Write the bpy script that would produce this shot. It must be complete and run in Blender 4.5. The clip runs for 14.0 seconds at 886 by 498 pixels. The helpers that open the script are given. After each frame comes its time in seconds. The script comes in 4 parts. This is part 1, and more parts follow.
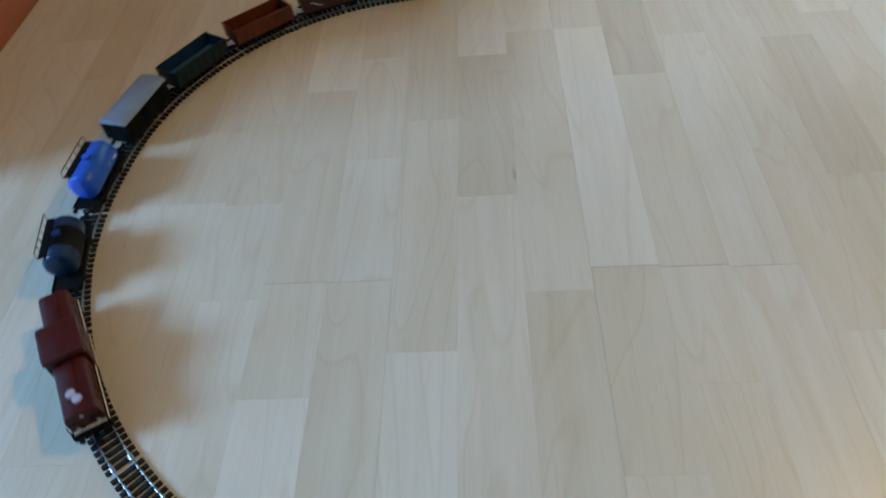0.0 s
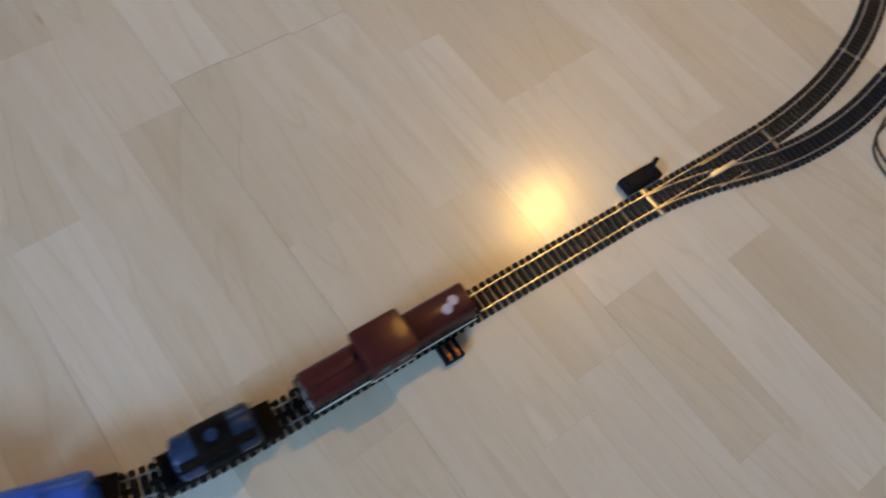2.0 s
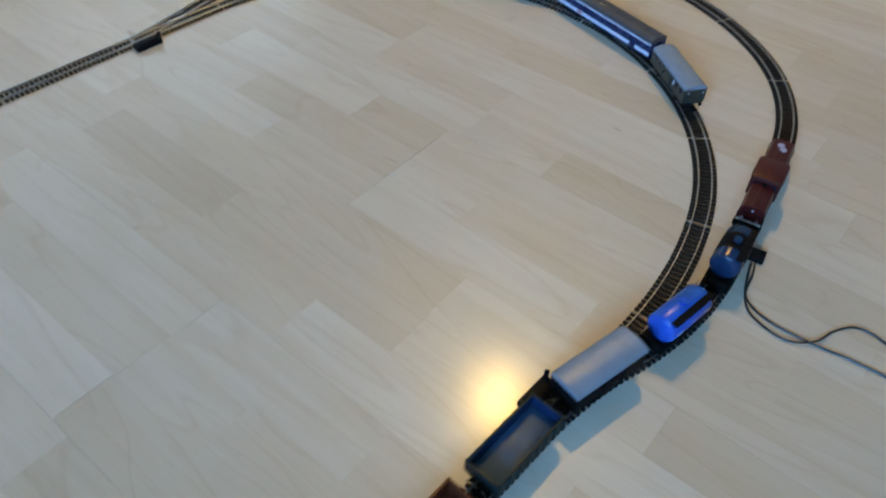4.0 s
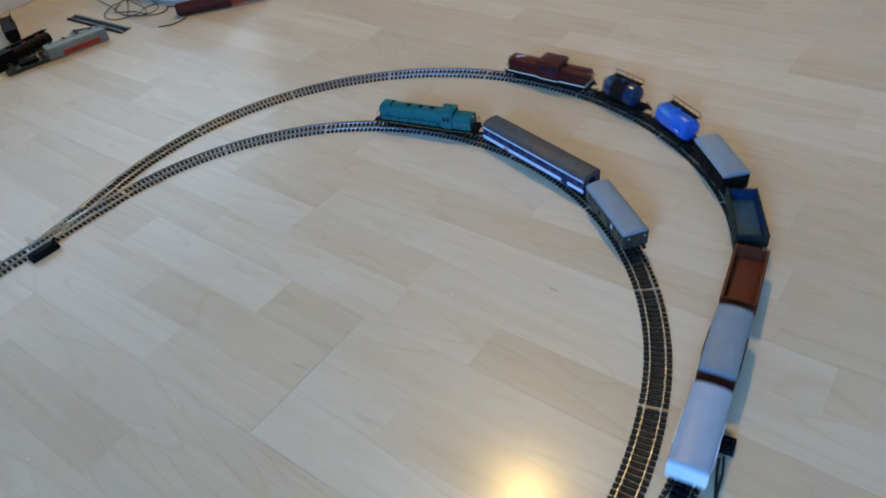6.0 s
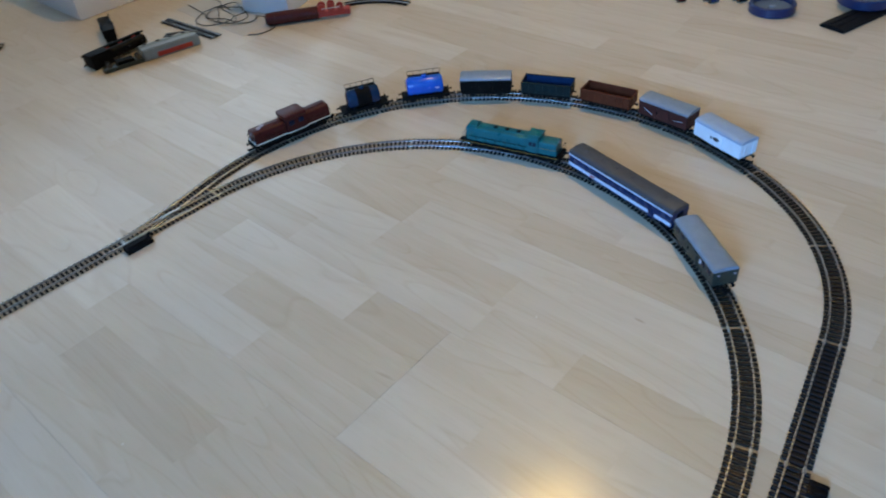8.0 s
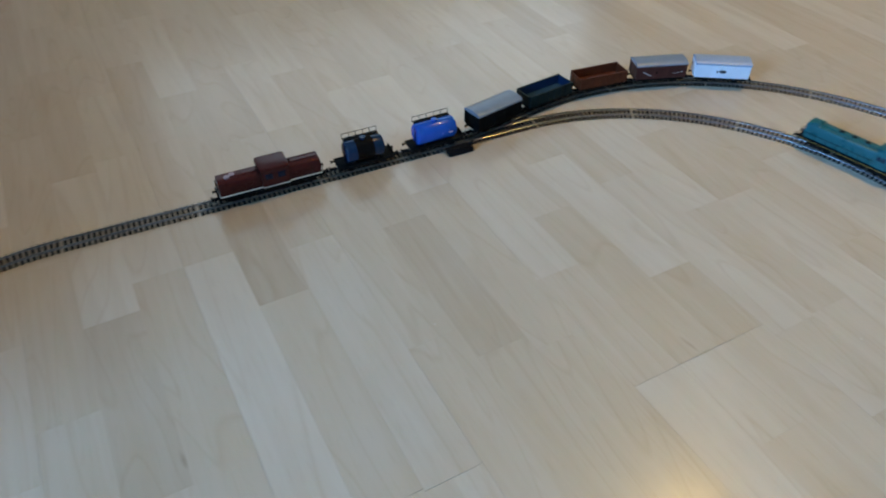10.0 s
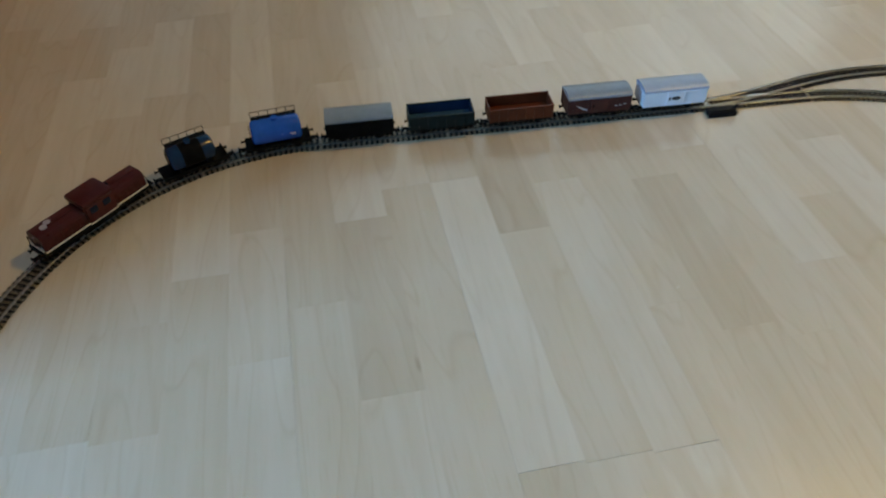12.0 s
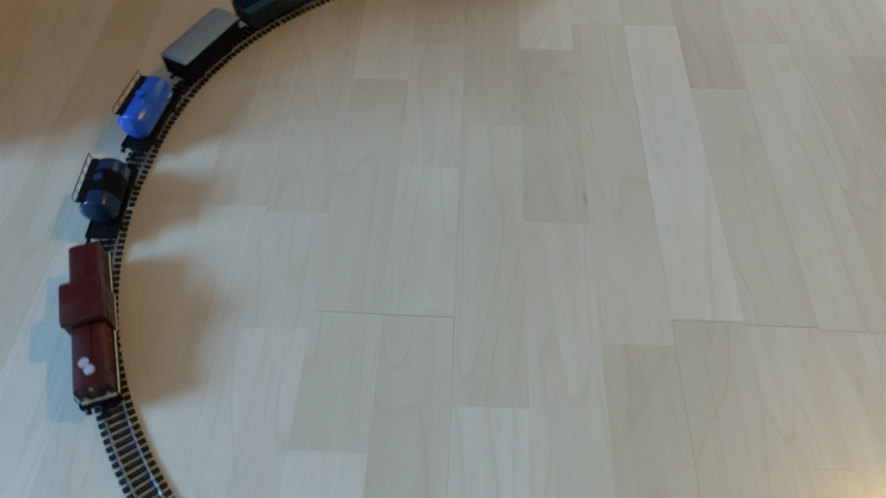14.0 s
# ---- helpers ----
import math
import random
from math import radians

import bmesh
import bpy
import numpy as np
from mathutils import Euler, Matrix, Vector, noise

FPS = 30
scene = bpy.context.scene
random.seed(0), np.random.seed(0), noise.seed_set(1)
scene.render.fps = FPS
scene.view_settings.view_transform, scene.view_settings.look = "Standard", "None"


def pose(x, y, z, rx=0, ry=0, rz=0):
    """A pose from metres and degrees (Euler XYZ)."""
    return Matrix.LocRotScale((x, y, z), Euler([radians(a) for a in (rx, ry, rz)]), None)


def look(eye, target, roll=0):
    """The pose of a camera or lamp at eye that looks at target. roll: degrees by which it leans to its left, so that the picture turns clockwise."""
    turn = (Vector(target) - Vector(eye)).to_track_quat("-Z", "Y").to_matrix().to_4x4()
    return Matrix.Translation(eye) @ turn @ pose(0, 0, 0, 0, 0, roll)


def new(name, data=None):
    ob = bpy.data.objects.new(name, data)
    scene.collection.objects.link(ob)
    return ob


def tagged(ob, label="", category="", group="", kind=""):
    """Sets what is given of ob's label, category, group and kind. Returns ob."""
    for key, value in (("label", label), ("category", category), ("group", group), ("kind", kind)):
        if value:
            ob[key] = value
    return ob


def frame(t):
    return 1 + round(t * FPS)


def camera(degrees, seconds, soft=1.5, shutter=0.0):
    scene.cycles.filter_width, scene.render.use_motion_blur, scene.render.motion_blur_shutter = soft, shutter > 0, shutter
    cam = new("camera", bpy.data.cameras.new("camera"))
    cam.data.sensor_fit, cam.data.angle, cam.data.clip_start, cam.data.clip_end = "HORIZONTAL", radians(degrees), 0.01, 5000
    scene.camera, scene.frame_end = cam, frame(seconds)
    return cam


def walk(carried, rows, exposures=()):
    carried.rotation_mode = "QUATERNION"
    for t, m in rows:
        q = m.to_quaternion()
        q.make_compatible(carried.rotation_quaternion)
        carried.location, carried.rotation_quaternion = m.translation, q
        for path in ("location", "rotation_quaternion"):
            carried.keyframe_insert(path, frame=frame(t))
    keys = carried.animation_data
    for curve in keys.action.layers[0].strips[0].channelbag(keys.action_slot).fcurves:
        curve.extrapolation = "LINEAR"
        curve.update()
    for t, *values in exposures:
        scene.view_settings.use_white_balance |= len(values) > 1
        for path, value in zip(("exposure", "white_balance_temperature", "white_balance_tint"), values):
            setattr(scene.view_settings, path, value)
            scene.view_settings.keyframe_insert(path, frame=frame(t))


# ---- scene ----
LENS = 63.35
cam = camera(LENS, 14.0, soft=1.9, shutter=0.5)
PATH = [
    (0.0, pose(0.2307, -0.5569, 0.5405, 41.497, 4.785, 0.805)),
    (0.5, pose(0.2389, -0.5697, 0.5363, 40.131, 4.871, -1.607)),
    (1.0, pose(0.2268, -0.5906, 0.5438, 26.928, 1.518, -14.721)),
    (1.5, pose(0.2164, -0.5805, 0.5546, 23.779, -3.165, -24.774)),
    (2.0, pose(0.2154, -0.5875, 0.5634, 26.664, -5.950, -37.002)),
    (2.5, pose(0.2393, -0.5700, 0.5791, 30.939, -5.953, -39.573)),
    (2.7, pose(0.2454, -0.5779, 0.5766, 33.166, -5.691, -41.199)),
    (4.8, pose(0.3959, -0.6037, 0.6277, 46.502, 2.542, -54.625)),
    (5.0, pose(0.4468, -0.6019, 0.6321, 46.361, 4.759, -54.705)),
    (5.5, pose(0.5062, -0.5971, 0.6297, 47.614, 5.805, -54.891)),
    (6.0, pose(0.5105, -0.5876, 0.6244, 48.322, 5.956, -54.673)),
    (6.5, pose(0.5125, -0.5783, 0.6213, 48.305, 5.159, -55.194)),
    (7.0, pose(0.5064, -0.5750, 0.6225, 48.506, 4.903, -55.540)),
    (7.5, pose(0.4899, -0.5580, 0.6301, 49.434, 4.643, -53.246)),
    (8.0, pose(0.4640, -0.5426, 0.6400, 50.253, 4.577, -49.648)),
    (8.5, pose(0.4244, -0.5196, 0.6423, 49.819, 3.258, -45.718)),
    (9.0, pose(0.3859, -0.4926, 0.6433, 49.323, 2.945, -40.033)),
    (9.2, pose(0.3680, -0.4700, 0.6420, 48.800, 1.950, -37.700)),
    (11.3, pose(0.2206, -0.4277, 0.6208, 47.564, 0.416, -16.594)),
    (11.5, pose(0.2174, -0.4233, 0.6202, 47.025, 0.468, -15.465)),
    (12.0, pose(0.2002, -0.4082, 0.6022, 45.138, 0.745, -11.622)),
    (12.5, pose(0.1626, -0.4071, 0.5872, 42.574, 0.532, -5.513)),
    (13.0, pose(0.1503, -0.4147, 0.5793, 41.146, 0.361, -2.081)),
    (13.5, pose(0.1415, -0.4309, 0.5611, 38.760, 0.669, 1.411)),
    (14.0, pose(0.1380, -0.4436, 0.5576, 35.924, 0.477, 2.554)),
]
walk(cam, PATH, exposures=[(0.0, 0.10, 8350, 12), (0.6, 0.10, 8350, 12), (1.3, -0.06, 8750, 17), (2.0, -0.09, 9850, 24), (2.7, -0.08, 9650, 18),
                           (4.6, -0.05, 6900, 10), (7.5, -0.05, 6850, 10), (9.2, -0.06, 7250, 10), (11.4, -0.02, 8050, 7), (12.5, 0.0, 8450, 7), (14.0, -0.03, 8350, 9)])

# ---- world, sun, lamps ----
world = bpy.data.worlds.new("sky")
scene.world = world
world.use_nodes = True
sky = world.node_tree.nodes.new("ShaderNodeTexSky")
sky.sky_type, sky.sun_disc = "NISHITA", False
sky.sun_elevation, sky.sun_rotation = radians(38), radians(-60)
bg = world.node_tree.nodes["Background"]
bg.inputs["Strength"].default_value = 0.05
world.node_tree.links.new(sky.outputs["Color"], bg.inputs["Color"])

ROOM = (-4.2, 3.4, -2.6, 3.0, 3.2)          # x0, x1, y0, y1, height
WINDOW = (-2.00, -0.50, 1.50, 2.95)         # y0, y1, z0, z1 in the wall at x0
NORTH = (0.45, 3.30, 0.95, 2.20)            # x0, x1, z0, z1 of the window in the wall at y1


def area(name, m, sx, sy, power, colour):
    data = bpy.data.lights.new(name, "AREA")
    data.shape, data.size, data.size_y, data.energy, data.color = "RECTANGLE", sx, sy, power, colour
    ob = new(name, data)
    ob.matrix_world = m
    return ob


area("window_light", look((ROOM[0] - 0.02, (WINDOW[0] + WINDOW[1]) / 2, (WINDOW[2] + WINDOW[3]) / 2), (0.3, -0.3, 0.0)),
     1.5, 1.4, 450, (0.15, 0.44, 1.0))
area("north_window_light", look(((NORTH[0] + NORTH[1]) / 2, ROOM[3] + 0.10, (NORTH[2] + NORTH[3]) / 2), ((NORTH[0] + NORTH[1]) / 2, 0.0, (NORTH[2] + NORTH[3]) / 2)),
     NORTH[1] - NORTH[0] - 0.04, NORTH[3] - NORTH[2] - 0.04, 28, (0.47, 0.72, 1.0))
LAMP = (1.86, 0.31, 2.36)
data = bpy.data.lights.new("bulb", "POINT")
data.energy, data.color, data.shadow_soft_size = 74, (1.0, 0.69, 0.235), 0.045
new("bulb", data).location = LAMP


# ---- materials ----
def material(name):
    m = bpy.data.materials.new(name)
    m.use_nodes = True
    return m, m.node_tree.nodes, m.node_tree.links, m.node_tree.nodes["Principled BSDF"]


def ramp(nodes, stops):
    r = nodes.new("ShaderNodeValToRGB")
    while len(r.color_ramp.elements) < len(stops):
        r.color_ramp.elements.new(0.5)
    for e, (p, c) in zip(r.color_ramp.elements, stops):
        e.position, e.color = p, (*c, 1)
    return r


def plain(name, colour, rough=0.45, metal=0.0, vary=0.12, scale=60.0, bump=0.15, coat=0.0, gloss=0.5):
    """Moulded plastic, paint or metal: a little uneven in tone and relief."""
    m, n, l, p = material(name)
    geo = n.new("ShaderNodeTexCoord")
    big, fine = n.new("ShaderNodeTexNoise"), n.new("ShaderNodeTexNoise")
    big.inputs["Scale"].default_value, fine.inputs["Scale"].default_value = scale, scale * 12
    l.new(geo.outputs["Object"], big.inputs["Vector"]), l.new(geo.outputs["Object"], fine.inputs["Vector"])
    lo = tuple(c * (1 - vary) for c in colour)
    hi = tuple(min(1, c * (1 + vary)) for c in colour)
    r = ramp(n, [(0.3, lo), (0.7, hi)])
    l.new(big.outputs["Fac"], r.inputs["Fac"]), l.new(r.outputs["Color"], p.inputs["Base Color"])
    rr = n.new("ShaderNodeMapRange")
    rr.inputs["To Min"].default_value, rr.inputs["To Max"].default_value = max(0.04, rough - 0.1), rough + 0.1
    l.new(big.outputs["Fac"], rr.inputs["Value"]), l.new(rr.outputs["Result"], p.inputs["Roughness"])
    b = n.new("ShaderNodeBump")
    b.inputs["Strength"].default_value, b.inputs["Distance"].default_value = bump, 0.0004
    l.new(fine.outputs["Fac"], b.inputs["Height"]), l.new(b.outputs["Normal"], p.inputs["Normal"])
    p.inputs["Metallic"].default_value = metal
    p.inputs["Coat Weight"].default_value = coat
    p.inputs["Specular IOR Level"].default_value = gloss
    return m


def laminate(name, base, island=False):
    """Maple strip flooring under a satin lacquer: streaks along the strip, cathedral figure, fine pores, a few knots."""
    m, n, l, p = material(name)
    geo = n.new("ShaderNodeNewGeometry")
    if island:
        seed = geo.outputs["Random Per Island"]
    else:
        seed = n.new("ShaderNodeObjectInfo").outputs["Random"]
    off = n.new("ShaderNodeVectorMath")
    off.operation = "SCALE"
    off.inputs[0].default_value = (13.7, 41.3, 7.1)
    l.new(seed, off.inputs["Scale"])
    add = n.new("ShaderNodeVectorMath")
    l.new(geo.outputs["Position"], add.inputs[0]), l.new(off.outputs["Vector"], add.inputs[1])

    def grain(sx, sy, detail, distortion):
        mp = n.new("ShaderNodeMapping")
        mp.inputs["Scale"].default_value = (sx, sy, 1)
        t = n.new("ShaderNodeTexNoise")
        t.inputs["Scale"].default_value, t.inputs["Detail"].default_value = 1.0, detail
        t.inputs["Distortion"].default_value = distortion
        l.new(add.outputs["Vector"], mp.inputs["Vector"]), l.new(mp.outputs["Vector"], t.inputs["Vector"])
        return t.outputs["Fac"]

    def mix(kind, a, b, fac):
        x = n.new("ShaderNodeMix")
        x.data_type, x.blend_type = "RGBA", kind
        for sock, v in ((x.inputs["A"], a), (x.inputs["B"], b), (x.inputs["Factor"], fac)):
            if isinstance(v, (int, float)):
                sock.default_value = v
            elif isinstance(v, tuple):
                sock.default_value = (*v, 1)
            else:
                l.new(v, sock)
        return x.outputs["Result"]

    # tone of the single strip
    tone = ramp(n, [(0.0, tuple(c * k for c, k in zip(base, (0.955, 0.94, 0.92)))), (0.5, base),
                    (1.0, tuple(min(1, c * k) for c, k in zip(base, (1.035, 1.04, 1.055))))])
    l.new(seed, tone.inputs["Fac"])
    streak = ramp(n, [(0.35, (0.88, 0.83, 0.76)), (0.65, (1, 1, 1))])
    l.new(grain(60, 3.0, 3, 0.8), streak.inputs["Fac"])
    col = mix("MULTIPLY", tone.outputs["Color"], streak.outputs["Color"], 0.45)
    # cathedral figure: thin growth lines that swing across the strip
    rings = n.new("ShaderNodeMath")
    rings.operation = "MULTIPLY"
    rings.inputs[1].default_value = 9.0
    l.new(grain(11, 1.5, 1.2, 0.9), rings.inputs[0])
    saw = n.new("ShaderNodeMath")
    saw.operation = "FRACT"
    l.new(rings.outputs[0], saw.inputs[0])
    wave = ramp(n, [(0.0, (1, 1, 1)), (0.80, (0.97, 0.95, 0.92)), (0.90, (0.84, 0.76, 0.67)), (1.0, (1, 1, 1))])
    l.new(saw.outputs[0], wave.inputs["Fac"])
    col = mix("MULTIPLY", col, wave.outputs["Color"], 0.42)
    pores = ramp(n, [(0.30, (0.84, 0.77, 0.68)), (0.42, (1, 1, 1))])
    l.new(grain(420, 26, 2, 0), pores.inputs["Fac"])
    col = mix("MULTIPLY", col, pores.outputs["Color"], 0.28)
    knot = ramp(n, [(0.14, (0.50, 0.36, 0.25)), (0.20, (1, 1, 1))])
    l.new(grain(40, 11, 1, 0.6), knot.inputs["Fac"])
    col = mix("MULTIPLY", col, knot.outputs["Color"], 0.6)
    cloud = ramp(n, [(0.35, (0.93, 0.90, 0.86)), (0.65, (1, 1, 1))])
    l.new(grain(9, 4, 2, 0.3), cloud.inputs["Fac"])
    col = mix("MULTIPLY", col, cloud.outputs["Color"], 0.7)
    l.new(col, p.inputs["Base Color"])
    smear = n.new("ShaderNodeTexNoise")
    smear.inputs["Scale"].default_value = 5
    l.new(geo.outputs["Position"], smear.inputs["Vector"])
    rr = n.new("ShaderNodeMapRange")
    rr.inputs["To Min"].default_value, rr.inputs["To Max"].default_value = 0.38, 0.52
    p.inputs["Specular IOR Level"].default_value = 0.65
    l.new(smear.outputs["Fac"], rr.inputs["Value"]), l.new(rr.outputs["Result"], p.inputs["Roughness"])
    b = n.new("ShaderNodeBump")
    p.inputs["Coat Weight"].default_value, p.inputs["Coat Roughness"].default_value = 0.55, 0.19
    b.inputs["Strength"].default_value, b.inputs["Distance"].default_value = 0.14, 0.0003
    l.new(grain(300, 20, 3, 0), b.inputs["Height"]), l.new(b.outputs["Normal"], p.inputs["Normal"])
    l.new(b.outputs["Normal"], p.inputs["Coat Normal"])
    return m


def cabinet_wood(name, base):
    m, n, l, p = material(name)
    tc = n.new("ShaderNodeTexCoord")
    mp = n.new("ShaderNodeMapping")
    mp.inputs["Scale"].default_value = (30, 3, 30)
    t = n.new("ShaderNodeTexNoise")
    t.inputs["Scale"].default_value, t.inputs["Detail"].default_value, t.inputs["Distortion"].default_value = 1, 5, 0.8
    r = ramp(n, [(0.3, tuple(c * 0.6 for c in base)), (0.7, base)])
    l.new(tc.outputs["Object"], mp.inputs["Vector"]), l.new(mp.outputs["Vector"], t.inputs["Vector"])
    l.new(t.outputs["Fac"], r.inputs["Fac"]), l.new(r.outputs["Color"], p.inputs["Base Color"])
    p.inputs["Roughness"].default_value = 0.35
    return m


M = {
    "strip_light": laminate("maple_light", (0.640, 0.551, 0.432)),
    "strip_mid": laminate("maple_mid", (0.590, 0.487, 0.361)),
    "strip_dark": laminate("maple_dark", (0.540, 0.434, 0.314)),
    "strip_far": laminate("maple_far", (0.605, 0.508, 0.386), island=True),
    "underlay": plain("underlay", (0.10, 0.07, 0.045), 0.8),
    "wall": plain("wall_paint", (0.36, 0.33, 0.28), 0.8, vary=0.04, scale=2),
    "ceiling": plain("ceiling_paint", (0.52, 0.50, 0.46), 0.85, vary=0.03, scale=2),
    "frame": plain("window_frame_paint", (0.80, 0.80, 0.78), 0.4, vary=0.03),
    "cherry": cabinet_wood("cherry_wood", (0.32, 0.075, 0.022)),
    "sleeper": plain("brown_sleeper_plastic", (0.018, 0.013, 0.009), 0.6, vary=0.3, gloss=0.15),
    "sleeper_black": plain("black_sleeper_plastic", (0.008, 0.008, 0.010), 0.55, vary=0.3, gloss=0.18),
    "rail": plain("nickel_rail", (0.42, 0.42, 0.42), 0.36, 1.0, vary=0.15, scale=200),
    "bright": plain("bright_metal", (0.58, 0.58, 0.57), 0.42, 1.0, vary=0.1),
    "copper": plain("copper_contact", (0.36, 0.17, 0.10), 0.42, 1.0, vary=0.2),
    "black": plain("black_plastic", (0.007, 0.007, 0.008), 0.45, vary=0.3, scale=150, gloss=0.05),
    "chassis": plain("matt_black_chassis", (0.006, 0.006, 0.006), 0.6, vary=0.35, scale=150, gloss=0.05),
    "wheel": plain("dark_wheel_metal", (0.10, 0.09, 0.08), 0.4, 1.0),
    "red": plain("maroon_paint", (0.062, 0.0085, 0.0075), 0.33, vary=0.10, scale=90, gloss=0.25),
    "cream": plain("cream_line_paint", (0.72, 0.66, 0.55), 0.45, vary=0.08),
    "glass": plain("dark_glazing", (0.007, 0.012, 0.030), 0.16, vary=0.1, gloss=0.25),
    "coach_glass": plain("blue_tinted_glazing", (0.007, 0.020, 0.070), 0.3, vary=0.1, gloss=0.12),
    "disc": plain("pale_grey_fan_cover", (0.36, 0.32, 0.37), 0.45, vary=0.12),
    "tank_dark": plain("dark_blue_tank_paint", (0.007, 0.027, 0.068), 0.22, vary=0.15, gloss=0.25),
    "tank_blue": plain("bright_blue_tank_paint", (0.005, 0.090, 0.46), 0.24, vary=0.10, gloss=0.32),
    "van_black": plain("black_van_boarding", (0.006, 0.006, 0.006), 0.5, vary=0.3, gloss=0.03),
    "roof_grey": plain("grey_roof_paint", (0.19, 0.24, 0.295), 0.36, vary=0.08),
    "roof_dark": plain("dark_grey_roof", (0.052, 0.055, 0.062), 0.5, vary=0.12, gloss=0.35),
    "open_dark": plain("dark_green_wagon_paint", (0.005, 0.017, 0.018), 0.45, vary=0.2, gloss=0.18),
    "open_dark_in": plain("dull_green_wagon_floor", (0.022, 0.070, 0.120), 0.5, vary=0.25, gloss=0.25),
    # blue window light on the dark green inner walls, put into the colour
    "open_window_glow": plain("wagon_inside_blue_window_light", (0.004, 0.026, 0.075), 0.35, vary=0.15, gloss=0.3),
    "rust": plain("rust_red_wagon_paint", (0.115, 0.024, 0.009), 0.45, vary=0.15, gloss=0.25),
    "van_brown": plain("brown_van_boarding", (0.062, 0.017, 0.015), 0.45, vary=0.15, gloss=0.25),
    "white": plain("white_van_paint", (0.74, 0.79, 0.86), 0.4, vary=0.04),
    "roof_white": plain("pale_grey_roof", (0.30, 0.38, 0.50), 0.38, vary=0.05),
    "teal": plain("turquoise_paint", (0.001, 0.105, 0.118), 0.30, vary=0.10, scale=80, gloss=0.22),
    "gold": plain("brass_line", (0.32, 0.22, 0.06), 0.4, 0.6),
    "coach_blue": plain("dark_blue_coach_paint", (0.009, 0.026, 0.085), 0.28, vary=0.12, gloss=0.25),
    "coach_white": plain("pale_coach_band", (0.52, 0.60, 0.74), 0.35, vary=0.04),
    "green_van": plain("dark_green_van_paint", (0.022, 0.030, 0.024), 0.45, vary=0.2),
    "cable": plain("black_cable_sheath", (0.015, 0.015, 0.016), 0.4),
    "grey_body": plain("grey_railcar_paint", (0.20, 0.23, 0.24), 0.35, vary=0.1),
    "red_stripe": plain("red_stripe_paint", (0.42, 0.035, 0.020), 0.35),
    "carton": plain("white_carton", (0.80, 0.81, 0.83), 0.55, vary=0.04, scale=12),
    "sheet": plain("grey_paper", (0.46, 0.42, 0.37), 0.6, vary=0.06, scale=20),
    "reel_blue": plain("dark_blue_plastic", (0.006, 0.019, 0.075), 0.35),
    "reel_hub": plain("grey_blue_hub", (0.085, 0.115, 0.150), 0.3),
    "shade": plain("lamp_shade", (0.85, 0.80, 0.70), 0.5),
}


# ---- mesh tools ----
def smooth_by_angle(me, degrees=35):
    bm = bmesh.new()
    bm.from_mesh(me)
    for f in bm.faces:
        f.smooth = True
    for e in bm.edges:
        if len(e.link_faces) == 2 and e.calc_face_angle(0) > radians(degrees):
            e.smooth = False
    bm.to_mesh(me)
    bm.free()


def part(name, bm, mat, parent=None, label="", smooth=True):
    """Links a bmesh as one mesh object under a thing or a part."""
    me = bpy.data.meshes.new(name)
    bmesh.ops.recalc_face_normals(bm, faces=bm.faces)
    bm.to_mesh(me)
    bm.free()
    if smooth:
        smooth_by_angle(me)
    me.materials.append(M[mat])
    ob = new(name, me)
    if parent:
        ob.parent = parent
    if label:
        ob["label"] = label
    return ob


def share(name, me, m, parent):
    ob = new(name, me)
    ob.parent = parent
    ob.matrix_basis = m
    return ob


def box(x0, x1, y0, y1, z0, z1, bevel=0.0, bm=None, segs=2):
    out = bm or bmesh.new()
    t = bmesh.new()
    bmesh.ops.create_cube(t, size=1)
    for v in t.verts:
        v.co = (x0 + (v.co.x + 0.5) * (x1 - x0), y0 + (v.co.y + 0.5) * (y1 - y0), z0 + (v.co.z + 0.5) * (z1 - z0))
    if bevel:
        bmesh.ops.bevel(t, geom=t.edges[:], offset=bevel, segments=segs, affect="EDGES", profile=0.6)
    return join(out, t)


def join(out, t):
    me = bpy.data.meshes.new("t")
    t.to_mesh(me)
    t.free()
    out.from_mesh(me)
    bpy.data.meshes.remove(me)
    return out


def tube(p, q, r, bm=None, n=10, r2=None, bevel=0.0):
    out = bm or bmesh.new()
    p, q = Vector(p), Vector(q)
    t = bmesh.new()
    bmesh.ops.create_cone(t, cap_ends=True, segments=n, radius1=r, radius2=r if r2 is None else r2, depth=(q - p).length)
    if bevel:
        bmesh.ops.bevel(t, geom=[e for e in t.edges if e.is_boundary or e.calc_face_angle(0) > 0.9], offset=bevel, segments=2, affect="EDGES")
    turn = (q - p).to_track_quat("Z", "Y").to_matrix().to_4x4()
    bmesh.ops.transform(t, matrix=Matrix.Translation((p + q) / 2) @ turn, verts=t.verts)
    return join(out, t)


def prism(profile, x0, x1, bm=None, bevel=0.0):
    """A (y, z) outline drawn out along x."""
    out = bm or bmesh.new()
    t = bmesh.new()
    f = t.faces.new([t.verts.new((x0, y, z)) for y, z in profile])
    ex = bmesh.ops.extrude_face_region(t, geom=[f])
    bmesh.ops.translate(t, vec=(x1 - x0, 0, 0), verts=[v for v in ex["geom"] if isinstance(v, bmesh.types.BMVert)])
    if bevel:
        bmesh.ops.bevel(t, geom=t.edges[:], offset=bevel, segments=2, affect="EDGES")
    return join(out, t)


